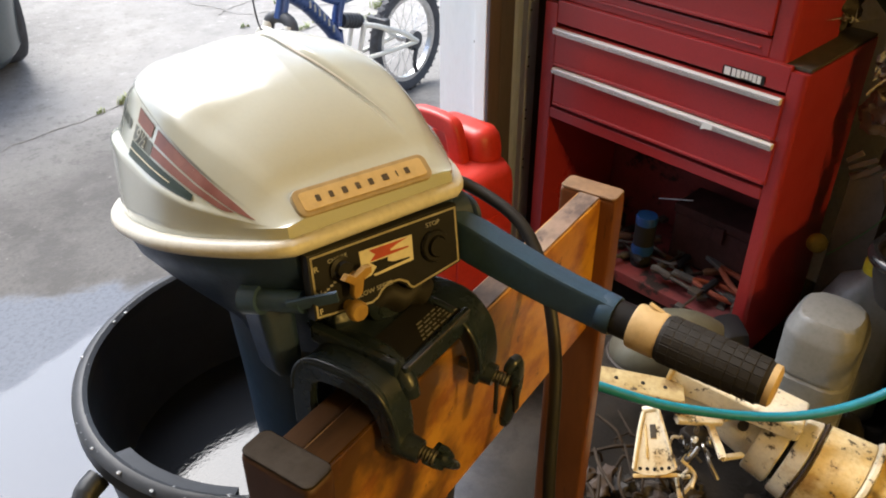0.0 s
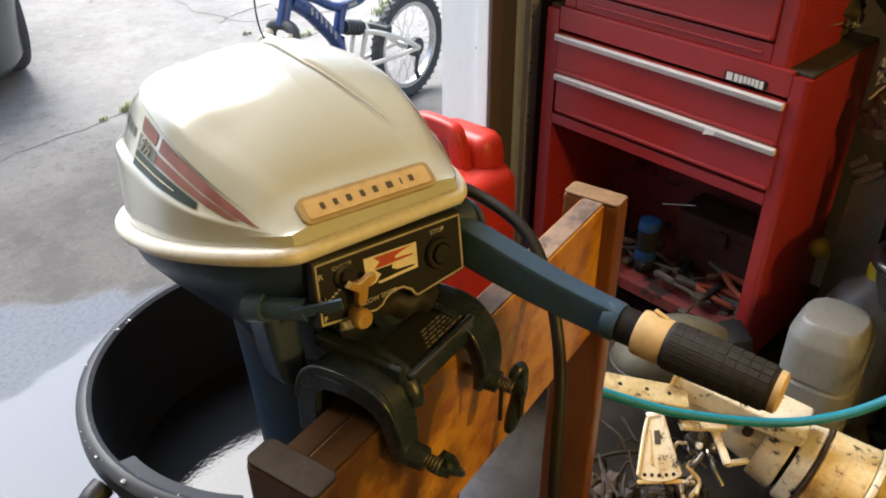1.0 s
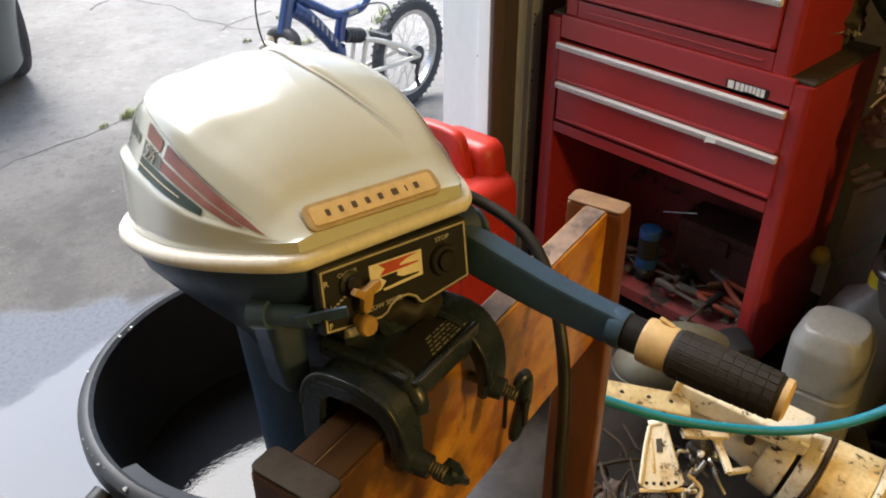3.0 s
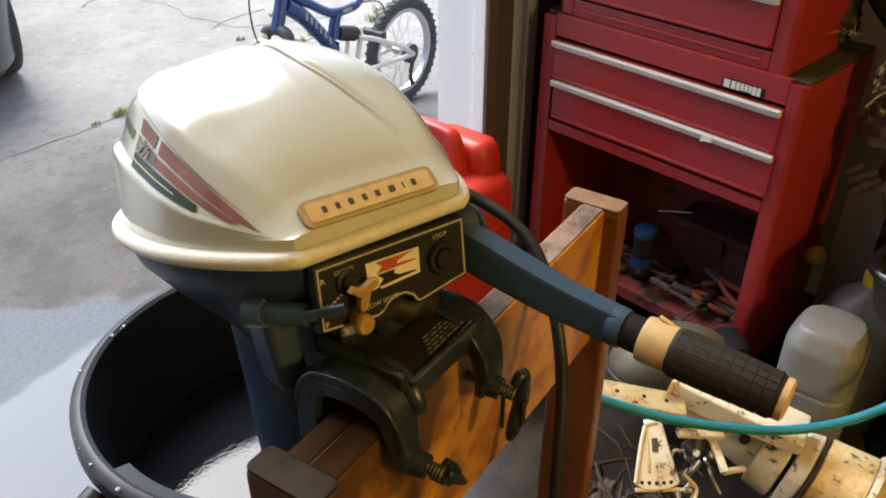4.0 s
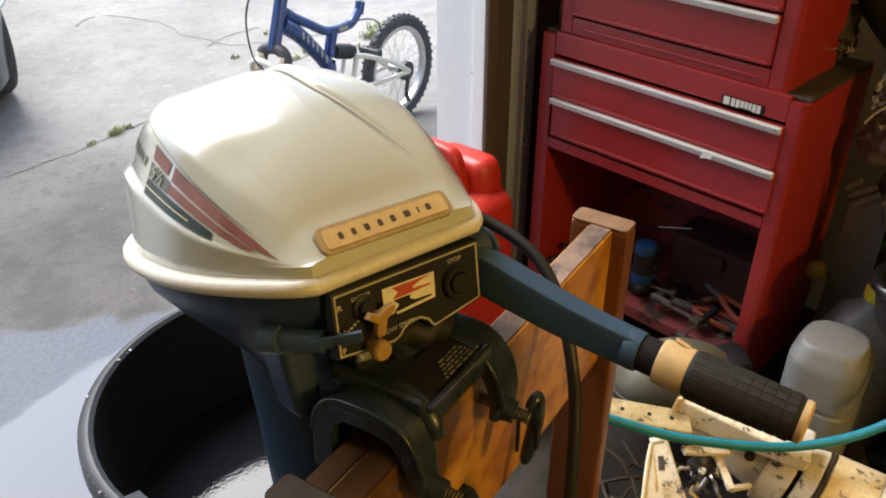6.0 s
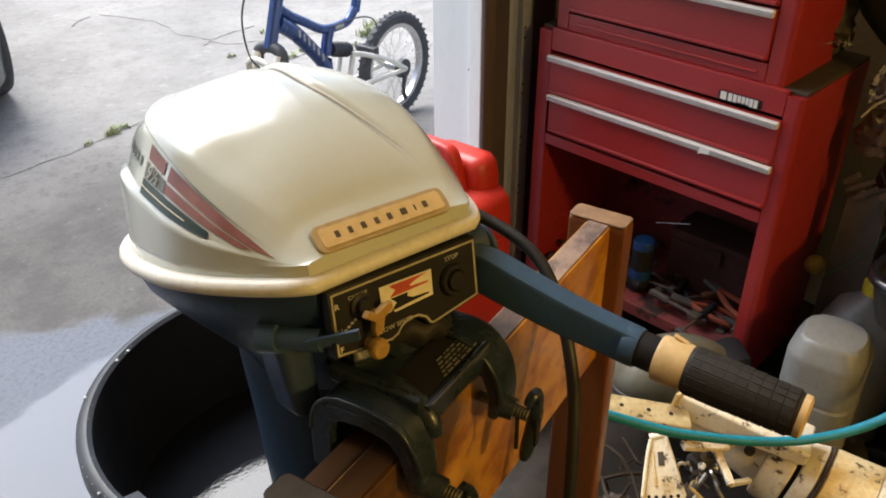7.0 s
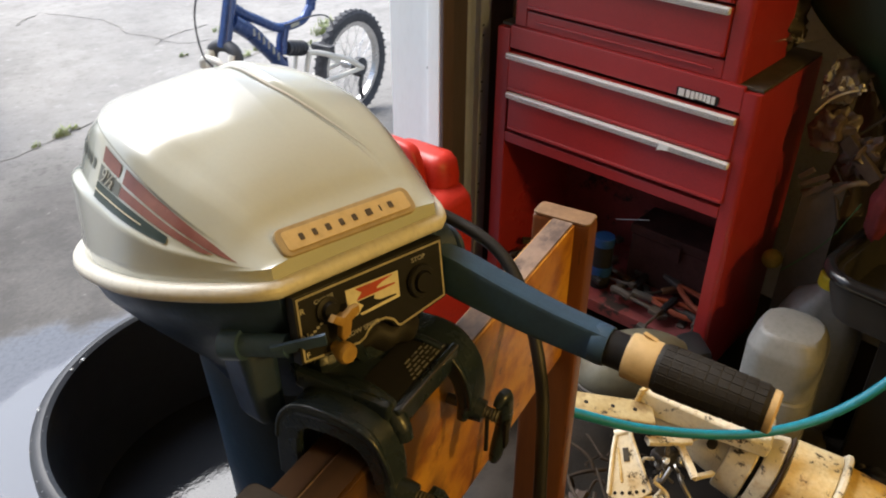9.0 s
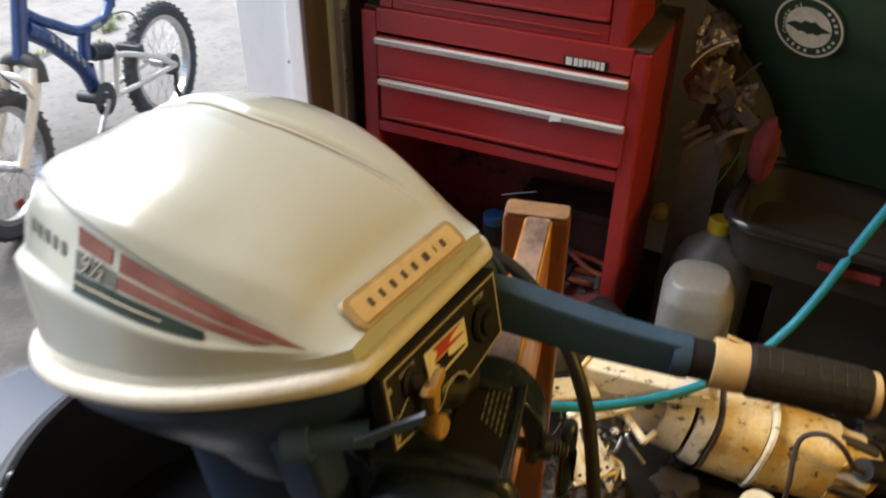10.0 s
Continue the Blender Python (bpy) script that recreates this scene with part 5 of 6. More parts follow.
# ---- the bicycle on the drive ----
def wheel(parent, R):
    w = thing("wheel", "", "")
    w.parent = parent
    t = part("tyre", lathe([(R - 0.048, -0.014), (R - 0.03, -0.023), (R - 0.012, -0.022), (R, -0.010), (R, 0.010), (R - 0.012, 0.022), (R - 0.03, 0.023), (R - 0.048, 0.014), (R - 0.048, -0.014)], 56), TYRE, w)
    kn = bmesh.new()
    for i in range(84):
        a = 2 * math.pi * i / 84
        for zz in (-0.015, 0.015) if i % 2 else (0.0,):
            box(-0.0025, 0.0025, -0.0045, 0.0045, -0.0045, 0.0045, bm=kn)
            bmesh.ops.transform(kn, matrix=Matrix.Rotation(a, 4, "Z") @ Matrix.Translation((R + 0.001 - abs(zz) * 0.2, 0, zz)), verts=kn.verts[-8:])
    tagged(part("tread", kn, TYRE, w, smooth=0), kind="stuff")
    part("rim", lathe([(R - 0.066, -0.012), (R - 0.046, -0.014), (R - 0.046, 0.014), (R - 0.066, 0.012), (R - 0.066, -0.012)], 56), CHROME, w)
    part("hub", rod((0, 0, -0.045), (0, 0, 0.045), 0.018, 16), CHROME, w)
    sp = bmesh.new()
    for i in range(28):
        a = 2 * math.pi * i / 28
        b_ = a + (0.5 if i % 4 < 2 else -0.5)
        rod((0.017 * math.cos(b_), 0.017 * math.sin(b_), 0.03 if i % 2 else -0.03), ((R - 0.062) * math.cos(a), (R - 0.062) * math.sin(a), 0), 0.0013, 5, bm=sp)
    tagged(part("spokes", sp, CHROME, w), kind="stuff")
    return w


# local: x from the rear axle to the front, z up, origin on the ground under the rear axle
R, WB = 0.235, 0.90
bike = thing("bicycle", "blue and white full-suspension children's mountain bike on the drive", "bicycle", pose(2.112, 2.867, -0.014, 0, 0, 194.8))
for x_, st in ((0.0, 0), (WB, 8)):
    w = wheel(bike, R)
    w.matrix_basis = pose(x_, 0, R, 90, 0, st)


def along_xz(pts, r, n=12, steps=16, y=0.0, scales=None):
    return tube([(x, y, z) for x, z in pts], r, n, steps, scales=scales)


part("head_tube", along_xz([(0.724, 0.515), (0.690, 0.605), (0.655, 0.705)], 0.024, 16, 6), BIKEBLUE, bike)
part("down_tube", along_xz([(0.675, 0.600), (0.60, 0.545), (0.535, 0.480), (0.455, 0.385), (0.425, 0.300), (0.405, 0.250)], 0.026, 14, 24, scales=[1.2 - 0.25 * i / 23 for i in range(24)]), BIKEBLUE, bike)
for x, z in ((0.595, 0.545), (0.572, 0.525), (0.549, 0.503), (0.526, 0.479), (0.503, 0.452), (0.480, 0.422)):
    part("mark", box(x - 0.005, x + 0.005, 0.0285, 0.0300, z - 0.018, z + 0.010, 0.0005), WORNINK, bike, "pale printed bar", smooth=0)
part("top_tube", along_xz([(0.665, 0.650), (0.60, 0.602), (0.536, 0.566), (0.46, 0.522), (0.402, 0.506), (0.335, 0.504), (0.285, 0.512), (0.240, 0.552)], 0.018, 12, 26), BIKEBLUE, bike)
part("mark", box(0.335, 0.385, 0.0175, 0.0190, 0.500, 0.514, 0.0005), WORNINK, bike, "pale printed bar", smooth=0)
part("link", along_xz([(0.404, 0.505), (0.428, 0.44), (0.430, 0.36), (0.418, 0.28)], 0.022, 12, 12), BIKEBLUE, bike)
part("seat_clamp", along_xz([(0.246, 0.535), (0.230, 0.580)], 0.020, 14, 2), BIKEBLUE, bike)
part("seat_post", along_xz([(0.232, 0.575), (0.195, 0.70)], 0.013, 12, 2), BIKEWHITE, bike)
part("shock", along_xz([(0.405, 0.425), (0.30, 0.395)], 0.027, 16, 2), BIKEBLACK, bike, "black coil shock")
for k in range(5):
    part("coil", lathe([(0.024, -0.004), (0.031, 0.0), (0.024, 0.004)], 16, m=frame_of((0.385 - 0.018 * k, 0, 0.419 - 0.0052 * k), (0, 1, 0), (-0.96, 0, -0.28))), BIKEBLACK, bike)
for s in (-1, 1):
    part("swing_arm", tube([(0.315, s * 0.028, 0.385), (0.25, s * 0.045, 0.368), (0.10, s * 0.058, 0.300), (0.0, s * 0.060, R)], 0.011, 10, 14), BIKEWHITE, bike)
    part("chain_stay", tube([(0.36, s * 0.03, 0.250), (0.2, s * 0.045, 0.240), (0.0, s * 0.060, R)], 0.010, 10, 10), BIKEWHITE, bike)
    part("strut", rod((0.310, s * 0.033, 0.380), (0.352, s * 0.03, 0.252), 0.011, 10), BIKEWHITE, bike)
    part("fork_leg", tube([(0.735, s * 0.055, 0.50), (0.775, s * 0.055, 0.41), (WB, s * 0.055, R)], 0.017, 12, 10), BIKEWHITE, bike)
part("fork_crown", sweep(spline([(0.735, -0.066, 0.455), (0.722, -0.052, 0.505), (0.718, 0, 0.522), (0.722, 0.052, 0.505), (0.735, 0.066, 0.455)], 14), ring(0.023, 10)), BIKEBLACK, bike)
part("fork_brace", sweep(spline([(0.775, -0.060, 0.42), (0.79, -0.046, 0.478), (0.79, 0, 0.492), (0.79, 0.046, 0.478), (0.775, 0.060, 0.42)], 14), ring(0.012, 8)), BIKEWHITE, bike)
part("stem", along_xz([(0.655, 0.70), (0.635, 0.77), (0.675, 0.82)], 0.015, 10, 8), BIKEBLACK, bike)
part("handlebar", tube([(0.60, -0.27, 0.84), (0.675, -0.10, 0.82), (0.675, 0.10, 0.82), (0.60, 0.27, 0.84)], 0.012, 10, 16), BIKEBLACK, bike)
saddle = bmesh.new()
bmesh.ops.create_icosphere(saddle, subdivisions=3, radius=1)
for v in saddle.verts:
    v.co = Vector((v.co.x * 0.12, v.co.y * (0.045 - 0.03 * v.co.x), v.co.z * 0.03))
part("saddle", turned(saddle, Matrix.Translation((0.19, 0, 0.72))), BIKEBLACK, bike)
BB = Vector((0.445, 0, 0.275))
part("chain_ring", lathe([(0.028, -0.003), (0.056, -0.003), (0.060, 0), (0.056, 0.003), (0.028, 0.003), (0.028, -0.003)], 32, m=frame_of(BB + Vector((0, 0.055, 0)), (1, 0, 0), (0, 1, 0))), BIKEBLACK, bike)
part("bottom_bracket", rod(BB + Vector((0, -0.05, 0)), BB + Vector((0, 0.06, 0)), 0.022, 14), BIKEBLACK, bike)
crank = part("crank", rod(BB + Vector((0, 0.065, 0)), BB + Vector((0.09, 0.072, -0.09)), 0.010, 8), CHROME, bike)
part("pedal", box(0.485, 0.585, 0.075, 0.15, 0.170, 0.192, 0.006), BIKEBLACK, crank)
part("cassette", rod((0, 0.03, R), (0, 0.055, R), 0.042, 24), BIKEBLACK, bike)
part("derailleur", tube([(0.01, 0.062, R - 0.03), (0.03, 0.066, R - 0.08), (0.018, 0.066, R - 0.13)], 0.010, 8, 8), BIKEBLACK, bike)
part("rear_brake", box(0.165, 0.20, -0.052, 0.052, 0.345, 0.378, 0.006), BIKEBLACK, bike)
part("brake_cable", tube([(0.70, 0.1, 0.84), (0.80, 0.05, 0.80), (0.86, 0.03, 0.68), (0.862, 0.04, 0.54), (0.82, 0.055, 0.47)], 0.0035, 6, 24), BIKEBLACK, bike)
part("brake_cable", tube([(0.42, 0.02, 0.52), (0.26, 0.03, 0.52), (0.17, 0.03, 0.49), (0.13, 0.02, 0.42), (0.18, 0.02, 0.375)], 0.003, 6, 20), BIKEBLACK, bike)
part("reflector", box(WB - 0.02, WB + 0.02, -0.004, 0.004, R - 0.15, R - 0.12, 0.003), ORANGE, bike, "orange spoke reflector")

# ---- the parked car's corner ----
car = thing("car", "grey-green parked car, only one wheel and corner in view", "car", pose(0.862, 4.10, -0.015, 0, 0, 0))
body = stacked([[Vector((x - 0.868, y + 1.9, z)) for x, y in rounded(w, d, rr, 6)] for w, d, rr, z in ((1.60, 4.0, 0.25, 0.08), (1.70, 4.2, 0.30, 0.16), (1.78, 4.3, 0.32, 0.55), (1.74, 4.25, 0.32, 0.80), (1.62, 4.0, 0.34, 0.95), (1.40, 2.6, 0.4, 1.35), (1.2, 2.2, 0.4, 1.44))])
part("body", body, CARPAINT, car, smooth=60)
part("bumper_line", sweep([Vector((x - 0.868, y + 1.9, 0.50)) for x, y in rounded(1.79, 4.32, 0.32, 8)], ring(0.012, 8), closed=True), CHROME, car)
for yy in (0.30, 3.0):
    cwheel = part("wheel", lathe([(0, -0.10), (0.20, -0.10), (0.30, -0.095), (0.315, -0.07), (0.315, 0.07), (0.30, 0.095), (0.20, 0.10), (0, 0.10)], 40, m=frame_of((-0.085, yy, 0.315), (0, 0, 1), (1, 0, 0))), TYRE, car)
    part("hub_cap", lathe([(0, 0.112), (0.06, 0.115), (0.17, 0.105), (0.19, 0.10)], 32, m=frame_of((-0.085, yy, 0.315), (0, 0, 1), (1, 0, 0))), CHROME, cwheel)

# ---- the heap beside the cabinet ----
jug = thing("plastic_jug", "translucent off-white plastic water jug", "jug", pose(1.520, 0.568, 0.0, 0, 0, 12))
jb = stacked([[Vector((x, y, z)) for x, y in rounded(w, w, rr, 3)] for w, rr, z in ((0.142, 0.040, 0.0), (0.158, 0.046, 0.009), (0.158, 0.046, 0.128), (0.149, 0.044, 0.133), (0.149, 0.044, 0.137), (0.158, 0.046, 0.143), (0.158, 0.046, 0.236), (0.149, 0.044, 0.241), (0.149, 0.044, 0.245), (0.158, 0.046, 0.251), (0.158, 0.046, 0.340), (0.155, 0.047, 0.352), (0.132, 0.045, 0.383), (0.120, 0.045, 0.390), (0.06, 0.028, 0.396))])
part("body", jb, JUG, jug, smooth=32)
part("seam", box(-0.0015, 0.0015, -0.0800, 0.0800, 0.012, 0.335, 0.0006), JUG, jug)
jug2 = thing("plastic_jug", "greyish plastic jug with a yellow cap behind another", "jug", pose(1.73, 0.585, 0.0, 0, 0, 30))
part("body", stacked([[Vector((x, y, z)) for x, y in rounded(w, d, rr, 6)] for w, d, rr, z in ((0.14, 0.16, 0.04, 0.0), (0.155, 0.18, 0.045, 0.012), (0.155, 0.18, 0.045, 0.28), (0.12, 0.14, 0.05, 0.345), (0.06, 0.06, 0.029, 0.375), (0.05, 0.05, 0.024, 0.39))]), JUG, jug2, smooth=50)
part("cap", lathe([(0, 0.385), (0.026, 0.385), (0.028, 0.39), (0.028, 0.415), (0.024, 0.42), (0, 0.42)], 18), YELLOW, jug2, "yellow screw cap")
ball = bmesh.new()
bmesh.ops.create_icosphere(ball, subdivisions=3, radius=0.024)
solo("yellow_float", bumpy(ball, 0.002, 30), SHADEYELLOW, "small yellow float in a shade-darkened colour, hanging against the cabinet", "float", pose(1.73, 0.730, 0.392))

# an old white outboard lying on its side
OM = pose(1.312, 0.530, 0.158, 0, 6, -76)
old = thing("old_outboard", "chipped white and yellowed old outboard lying on its side", "outboard motor", OM)


def band(x0, x1, r0, r1, material, name, label="", square=0.68, dent=0.0012, dz=0.0):
    sec = [(r0 * math.copysign(abs(p) ** square, p), r0 * math.copysign(abs(q) ** square, q)) for p, q in ring(1.0, 40)]
    sec = [(0.88 * p, q + dz) for p, q in sec]
    b = sweep([(x0, 0, 0), (x0 + 0.004, 0, 0), (x1 - 0.004, 0, 0), (x1, 0, 0)], sec, scales=[0.95, 1.0, r1 / r0, 0.95 * r1 / r0])
    for v in b.verts:                 # the joints run at a slant to the axis
        v.co.x += 0.10 * v.co.z
    return part(name, bumpy(b, dent, 18), material, old, label)


band(-0.15, -0.028, 0.026, 0.050, OLDWHITE, "neck", "chipped white neck casting")
band(-0.030, 0.026, 0.066, 0.074, OLDWHITE, "flange", "white speckled flange")
band(0.025, 0.036, 0.062, 0.062, BLACK, "gasket")
band(0.035, 0.070, 0.082, 0.088, OLDWHITE, "flange", "white speckled flange")
band(0.071, 0.078, 0.092, 0.094, BROARD, "seam")
band(0.078, 0.172, 0.091, 0.096, OLDYELLOW, "cylinder_cover", "white and yellowed painted cover")
band(0.171, 0.186, 0.103, 0.103, OLDWHITE, "seam", "peeling speckled rim", dz=0.004)
band(0.185, 0.330, 0.090, 0.080, OLDYELLOW, "cylinder_cover", "white and yellowed painted cover", dent=0.004, dz=-0.006)
band(0.325, 0.42, 0.078, 0.045, OLDYELLOW, "nose", "rusty yellowed end", dent=0.012, dz=-0.008)
for k in range(6):
    a = 0.5 + 0.55 * k
    part("fin", turned(bumpy(box(-0.035, 0.045, -0.010, 0.010, -0.012, 0.014, 0.005), 0.005, 30, k), pose(0.335 + 0.012 * (k % 3), 0.060 * math.cos(a), 0.064 * math.sin(a) - 0.008, math.degrees(a) - 90, 12, 8 * (k % 2))), (OLDYELLOW, OLDWHITE, DARKJUNK)[k % 3], old)
for k in range(9):
    a = 2 * math.pi * k / 9 + 0.3
    part("bolt", rod((-0.036, 0.034 * math.cos(a), 0.048 * math.sin(a)), (0.040, 0.038 * math.cos(a), 0.052 * math.sin(a)), 0.005, 8), GREYMETAL, old)
part("oil_plug", rod((-0.06, -0.020, 0.036), (-0.06, -0.034, 0.042), 0.011, 12), DARKJUNK, old)
WO = OM.inverted()                    # from the world into this thing
BEAM = WO @ pose(1.168, 0.700, 0.333, 0, 11, -68)
leg = box(0.0, 0.268, 0.0, 0.094, -0.062, 0.0, 0.007, 3)
for v in leg.verts:                   # its end is cut at a slant
    if v.co.x < 0.1:
        v.co.x += 0.45 * v.co.y
    elif v.co.z < -0.03:
        v.co.z += 0.028
part("leg_beam", turned(bumpy(leg, 0.0012, 14), BEAM), OLDWHITE, old, "long chipped white leg casting")
lug = box(-0.006, 0.004, -0.004, 0.098, -0.066, 0.004, 0.003)
for v in lug.verts:
    v.co.x += 0.45 * v.co.y
part("beam_flange", turned(bumpy(lug, 0.001, 14), BEAM), OLDYELLOW, old)
part("web", turned(bumpy(box(0.03, 0.11, 0.01, 0.05, -0.10, -0.06, 0.010), 0.003, 20), BEAM), OLDWHITE, old)


def strut(a, b, w, h, material, name, label=""):
    a, b = WO @ Vector(a), WO @ Vector(b)
    return part(name, bumpy(sweep([a, a.lerp(b, 0.33), a.lerp(b, 0.67), b], rounded(w, h, min(w, h) * 0.3, 3)), 0.0012, 25), material, old, label)


yb = strut((1.040, 0.800, 0.315), (1.165, 0.668, 0.288), 0.062, 0.020, DIRTYYELLOW, "bracket", "dirty yellowed drilled bracket")
for q in (0.25, 0.55, 0.8):
    p = WO @ Vector((1.040, 0.800, 0.3255)).lerp(Vector((1.165, 0.668, 0.2985)), q)
    part("hole", lathe([(0, 0.001), (0.0042, 0.001), (0.005, -0.001)], 12, m=Matrix.Translation(p)), BLACK, yb)
strut((1.130, 0.650, 0.255), (1.215, 0.600, 0.235), 0.022, 0.012, OLDWHITE, "bracket")
strut((1.199, 0.616, 0.230), (1.161, 0.550, 0.205), 0.016, 0.010, OLDWHITE, "lever_arm", "thin white lever arm")
strut((1.199, 0.622, 0.232), (1.290, 0.590, 0.215), 0.020, 0.014, OLDWHITE, "lever_arm")
strut((1.161, 0.551, 0.204), (1.235, 0.548, 0.165), 0.012, 0.010, OLDWHITE, "lever_arm")
GRIME_ROD = mat("greasy_brown_rod", (0.040, 0.028, 0.018), (0.024, 0.017, 0.012), 20, 0.7, 0.1, bump=0.2, spec=0.2)
rl = random.Random(58)
gear = part("linkage", turned(bumpy(box(-0.025, 0.025, -0.02, 0.02, -0.02, 0.02, 0.008), 0.008, 40), WO @ pose(1.175, 0.630, 0.195)), GREYMETAL, old, "tangle of greasy linkage")
for k in range(52):
    near_ = k % 3 == 0
    a = WO @ (Vector((rl.uniform(1.09, 1.21), rl.uniform(0.57, 0.65), rl.uniform(0.13, 0.235))) if near_ else Vector((rl.uniform(0.96, 1.14), rl.uniform(0.58, 0.76), rl.uniform(0.02, 0.20))))
    b_ = a + (Vector((rl.uniform(-0.05, 0.05), rl.uniform(-0.04, 0.04), rl.uniform(-0.06, 0.03))) if near_ else Vector((rl.uniform(-0.09, 0.09), rl.uniform(-0.09, 0.09), rl.uniform(-0.05, 0.05))))
    m_ = a.lerp(b_, 0.5) + Vector((rl.uniform(-0.02, 0.02), rl.uniform(-0.02, 0.02), rl.uniform(-0.01, 0.015)))
    part("link_rod", tube([a, m_, b_], rl.uniform(0.0022, 0.0048), 8, 10), (GREYMETAL, OLDWHITE, STEEL, OLDYELLOW)[k // 3 % 4] if near_ else GRIME_ROD, gear)
for k in range(7):
    part("washer", lathe([(0.004, -0.002), (0.010, -0.002), (0.010, 0.002), (0.004, 0.002), (0.004, -0.002)], 14, m=WO @ pose(rl.uniform(1.12, 1.21), rl.uniform(0.57, 0.64), rl.uniform(0.16, 0.24), rl.uniform(0, 90), rl.uniform(0, 90), 0)), STEEL, gear)

# fan-shaped white plate with a row of holes
fanp = thing("tilt_plate", "fan-shaped chipped white metal plate with a row of holes", "metal plate", frame_of((1.028, 0.630, 0.268), (0.80, -0.60, -0.02), (-0.62, -0.35, 0.72)) @ Matrix.Scale(0.87, 4))
fo = [(-0.016, 0.072), (0.018, 0.078), (0.022, 0.066), (0.040, -0.03), (0.048, -0.056), (0.025, -0.066), (0.0, -0.068), (-0.025, -0.066), (-0.046, -0.056), (-0.026, 0.03)]
part("sheet", prism(fo, 0, 0.008, 0.002), OLDWHITE, fanp)
for k in range(5):
    part("hole", lathe([(0, 0.0088), (0.0038, 0.0088), (0.0042, 0.008)], 12, m=Matrix.Translation((-0.030 + 0.0155 * k, -0.054 + 0.003 * abs(k - 2) * 0.4, 0))), BLACK, fanp)
part("label", prism(rounded(0.013, 0.03, 0.001, 2, 0.004, 0.028), 0.008, 0.0092), GREYMETAL, fanp, "small grey rating label")
for pts in ([(-0.014, 0.070, 0.009), (-0.026, 0.03, 0.010), (-0.044, -0.052, 0.009)], [(0.019, 0.074, 0.009), (0.030, 0.02, 0.010), (0.046, -0.052, 0.009)]):
    part("edge_rib", tube(pts, 0.0042, 8, 12), OLDWHITE, fanp)
part("knuckle", rod((-0.016, 0.074, 0.002), (0.020, 0.079, 0.002), 0.009, 12), OLDWHITE, fanp)
part("ridge", box(-0.016, -0.010, -0.03, 0.045, 0.006, 0.011, 0.002), OLDYELLOW, fanp)
part("lip", box(-0.047, 0.049, -0.072, -0.062, -0.01, 0.006, 0.003), OLDYELLOW, fanp)

solo("garden_hose", tube([(0.72, 0.86, 0.50), (0.887, 0.746, 0.442), (1.07, 0.615, 0.35), (1.281, 0.475, 0.305), (1.433, 0.364, 0.384), (1.557, 0.272, 0.605), (1.623, 0.178, 0.87), (1.655, 0.075, 1.224), (1.688, 0.019, 1.504)], 0.0095, 12, 90), TEAL,
     "teal garden hose hanging in a slack curve", "hose")

# a dark green canoe hull standing against the side wall, with a round cream badge
stem_y = curve_of([(0.52, 0.42), (0.58, 0.46), (0.69, 0.51), (0.80, 0.60), (0.86, 0.645), (0.91, 0.735), (0.97, 0.80), (1.10, 0.86), (1.25, 0.88), (1.40, 0.86)])


def hull(u, v):
    """u along the hull from its stem, v from the lower edge up."""
    z = 0.545 + 0.80 * v
    return Vector((1.865 - 0.17 * math.sin(math.pi * (0.08 + 0.84 * v)) * min(1, u / 0.16) ** 0.5, stem_y(z) + 0.045 - 2.4 * u, z))


canoe = thing("canoe", "dark green canoe hull on edge against the wall", "canoe")
part("hull", sheet(hull, 60, 30, 0.006), GREENBIN, canoe, "matt dark green hull")
at = hull(0.117, 0.455)
along_ = hull(0.128, 0.455) - at
out_ = along_.cross(hull(0.117, 0.473) - at).normalized()
out_ = -out_ if out_.x > 0 else out_
BM = frame_of(at + 0.007 * out_, along_, out_) @ Matrix.Scale(1.1, 4)
disc = part("badge", lathe([(0, 0.0), (0.068, 0.0), (0.068, 0.0015), (0, 0.0015)], 40, m=BM), GREENBIN, canoe, "round cream badge with a leaf")
part("ring", lathe([(0.060, 0.0015), (0.064, 0.0015), (0.064, 0.0022), (0.060, 0.0022), (0.060, 0.0015)], 48, m=BM), PALE, disc)
part("field", lathe([(0, 0.0015), (0.043, 0.0015), (0.043, 0.0024), (0, 0.0024)], 40, m=BM), PALE, disc)
part("leaf", prism([(-0.042, 0), (-0.026, 0.009), (-0.014, 0.007), (-0.006, 0.015), (0.004, 0.012), (0.012, 0.016), (0.022, 0.008), (0.043, 0.0), (0.026, -0.005), (0.018, -0.012), (0.008, -0.010), (0.0, -0.014), (-0.008, -0.009), (-0.018, -0.011), (-0.026, -0.006)], 0.0024, 0.0032, m=BM), GREENBIN, disc)
for k, ch in enumerate("County of"):
    if ch != " ":
        a = math.radians(203 - 11.5 * k)
        part("letter", lettering(ch, 0.0135, BM @ pose(0.0465 * math.cos(a), 0.0465 * math.sin(a), 0.0022, 0, 0, math.degrees(a) - 90)), PALE, disc, smooth=0)
for k in range(14):
    if k in (4, 9):
        continue
    a = math.radians(225 + 14 * k)
    part("mark", turned(box(-0.0026, 0.0026, -0.0030, 0.0030, 0.0015, 0.0022), BM @ pose(0.0515 * math.cos(a), 0.0515 * math.sin(a), 0, 0, 0, math.degrees(a) + 90)), PALE, disc, smooth=0)

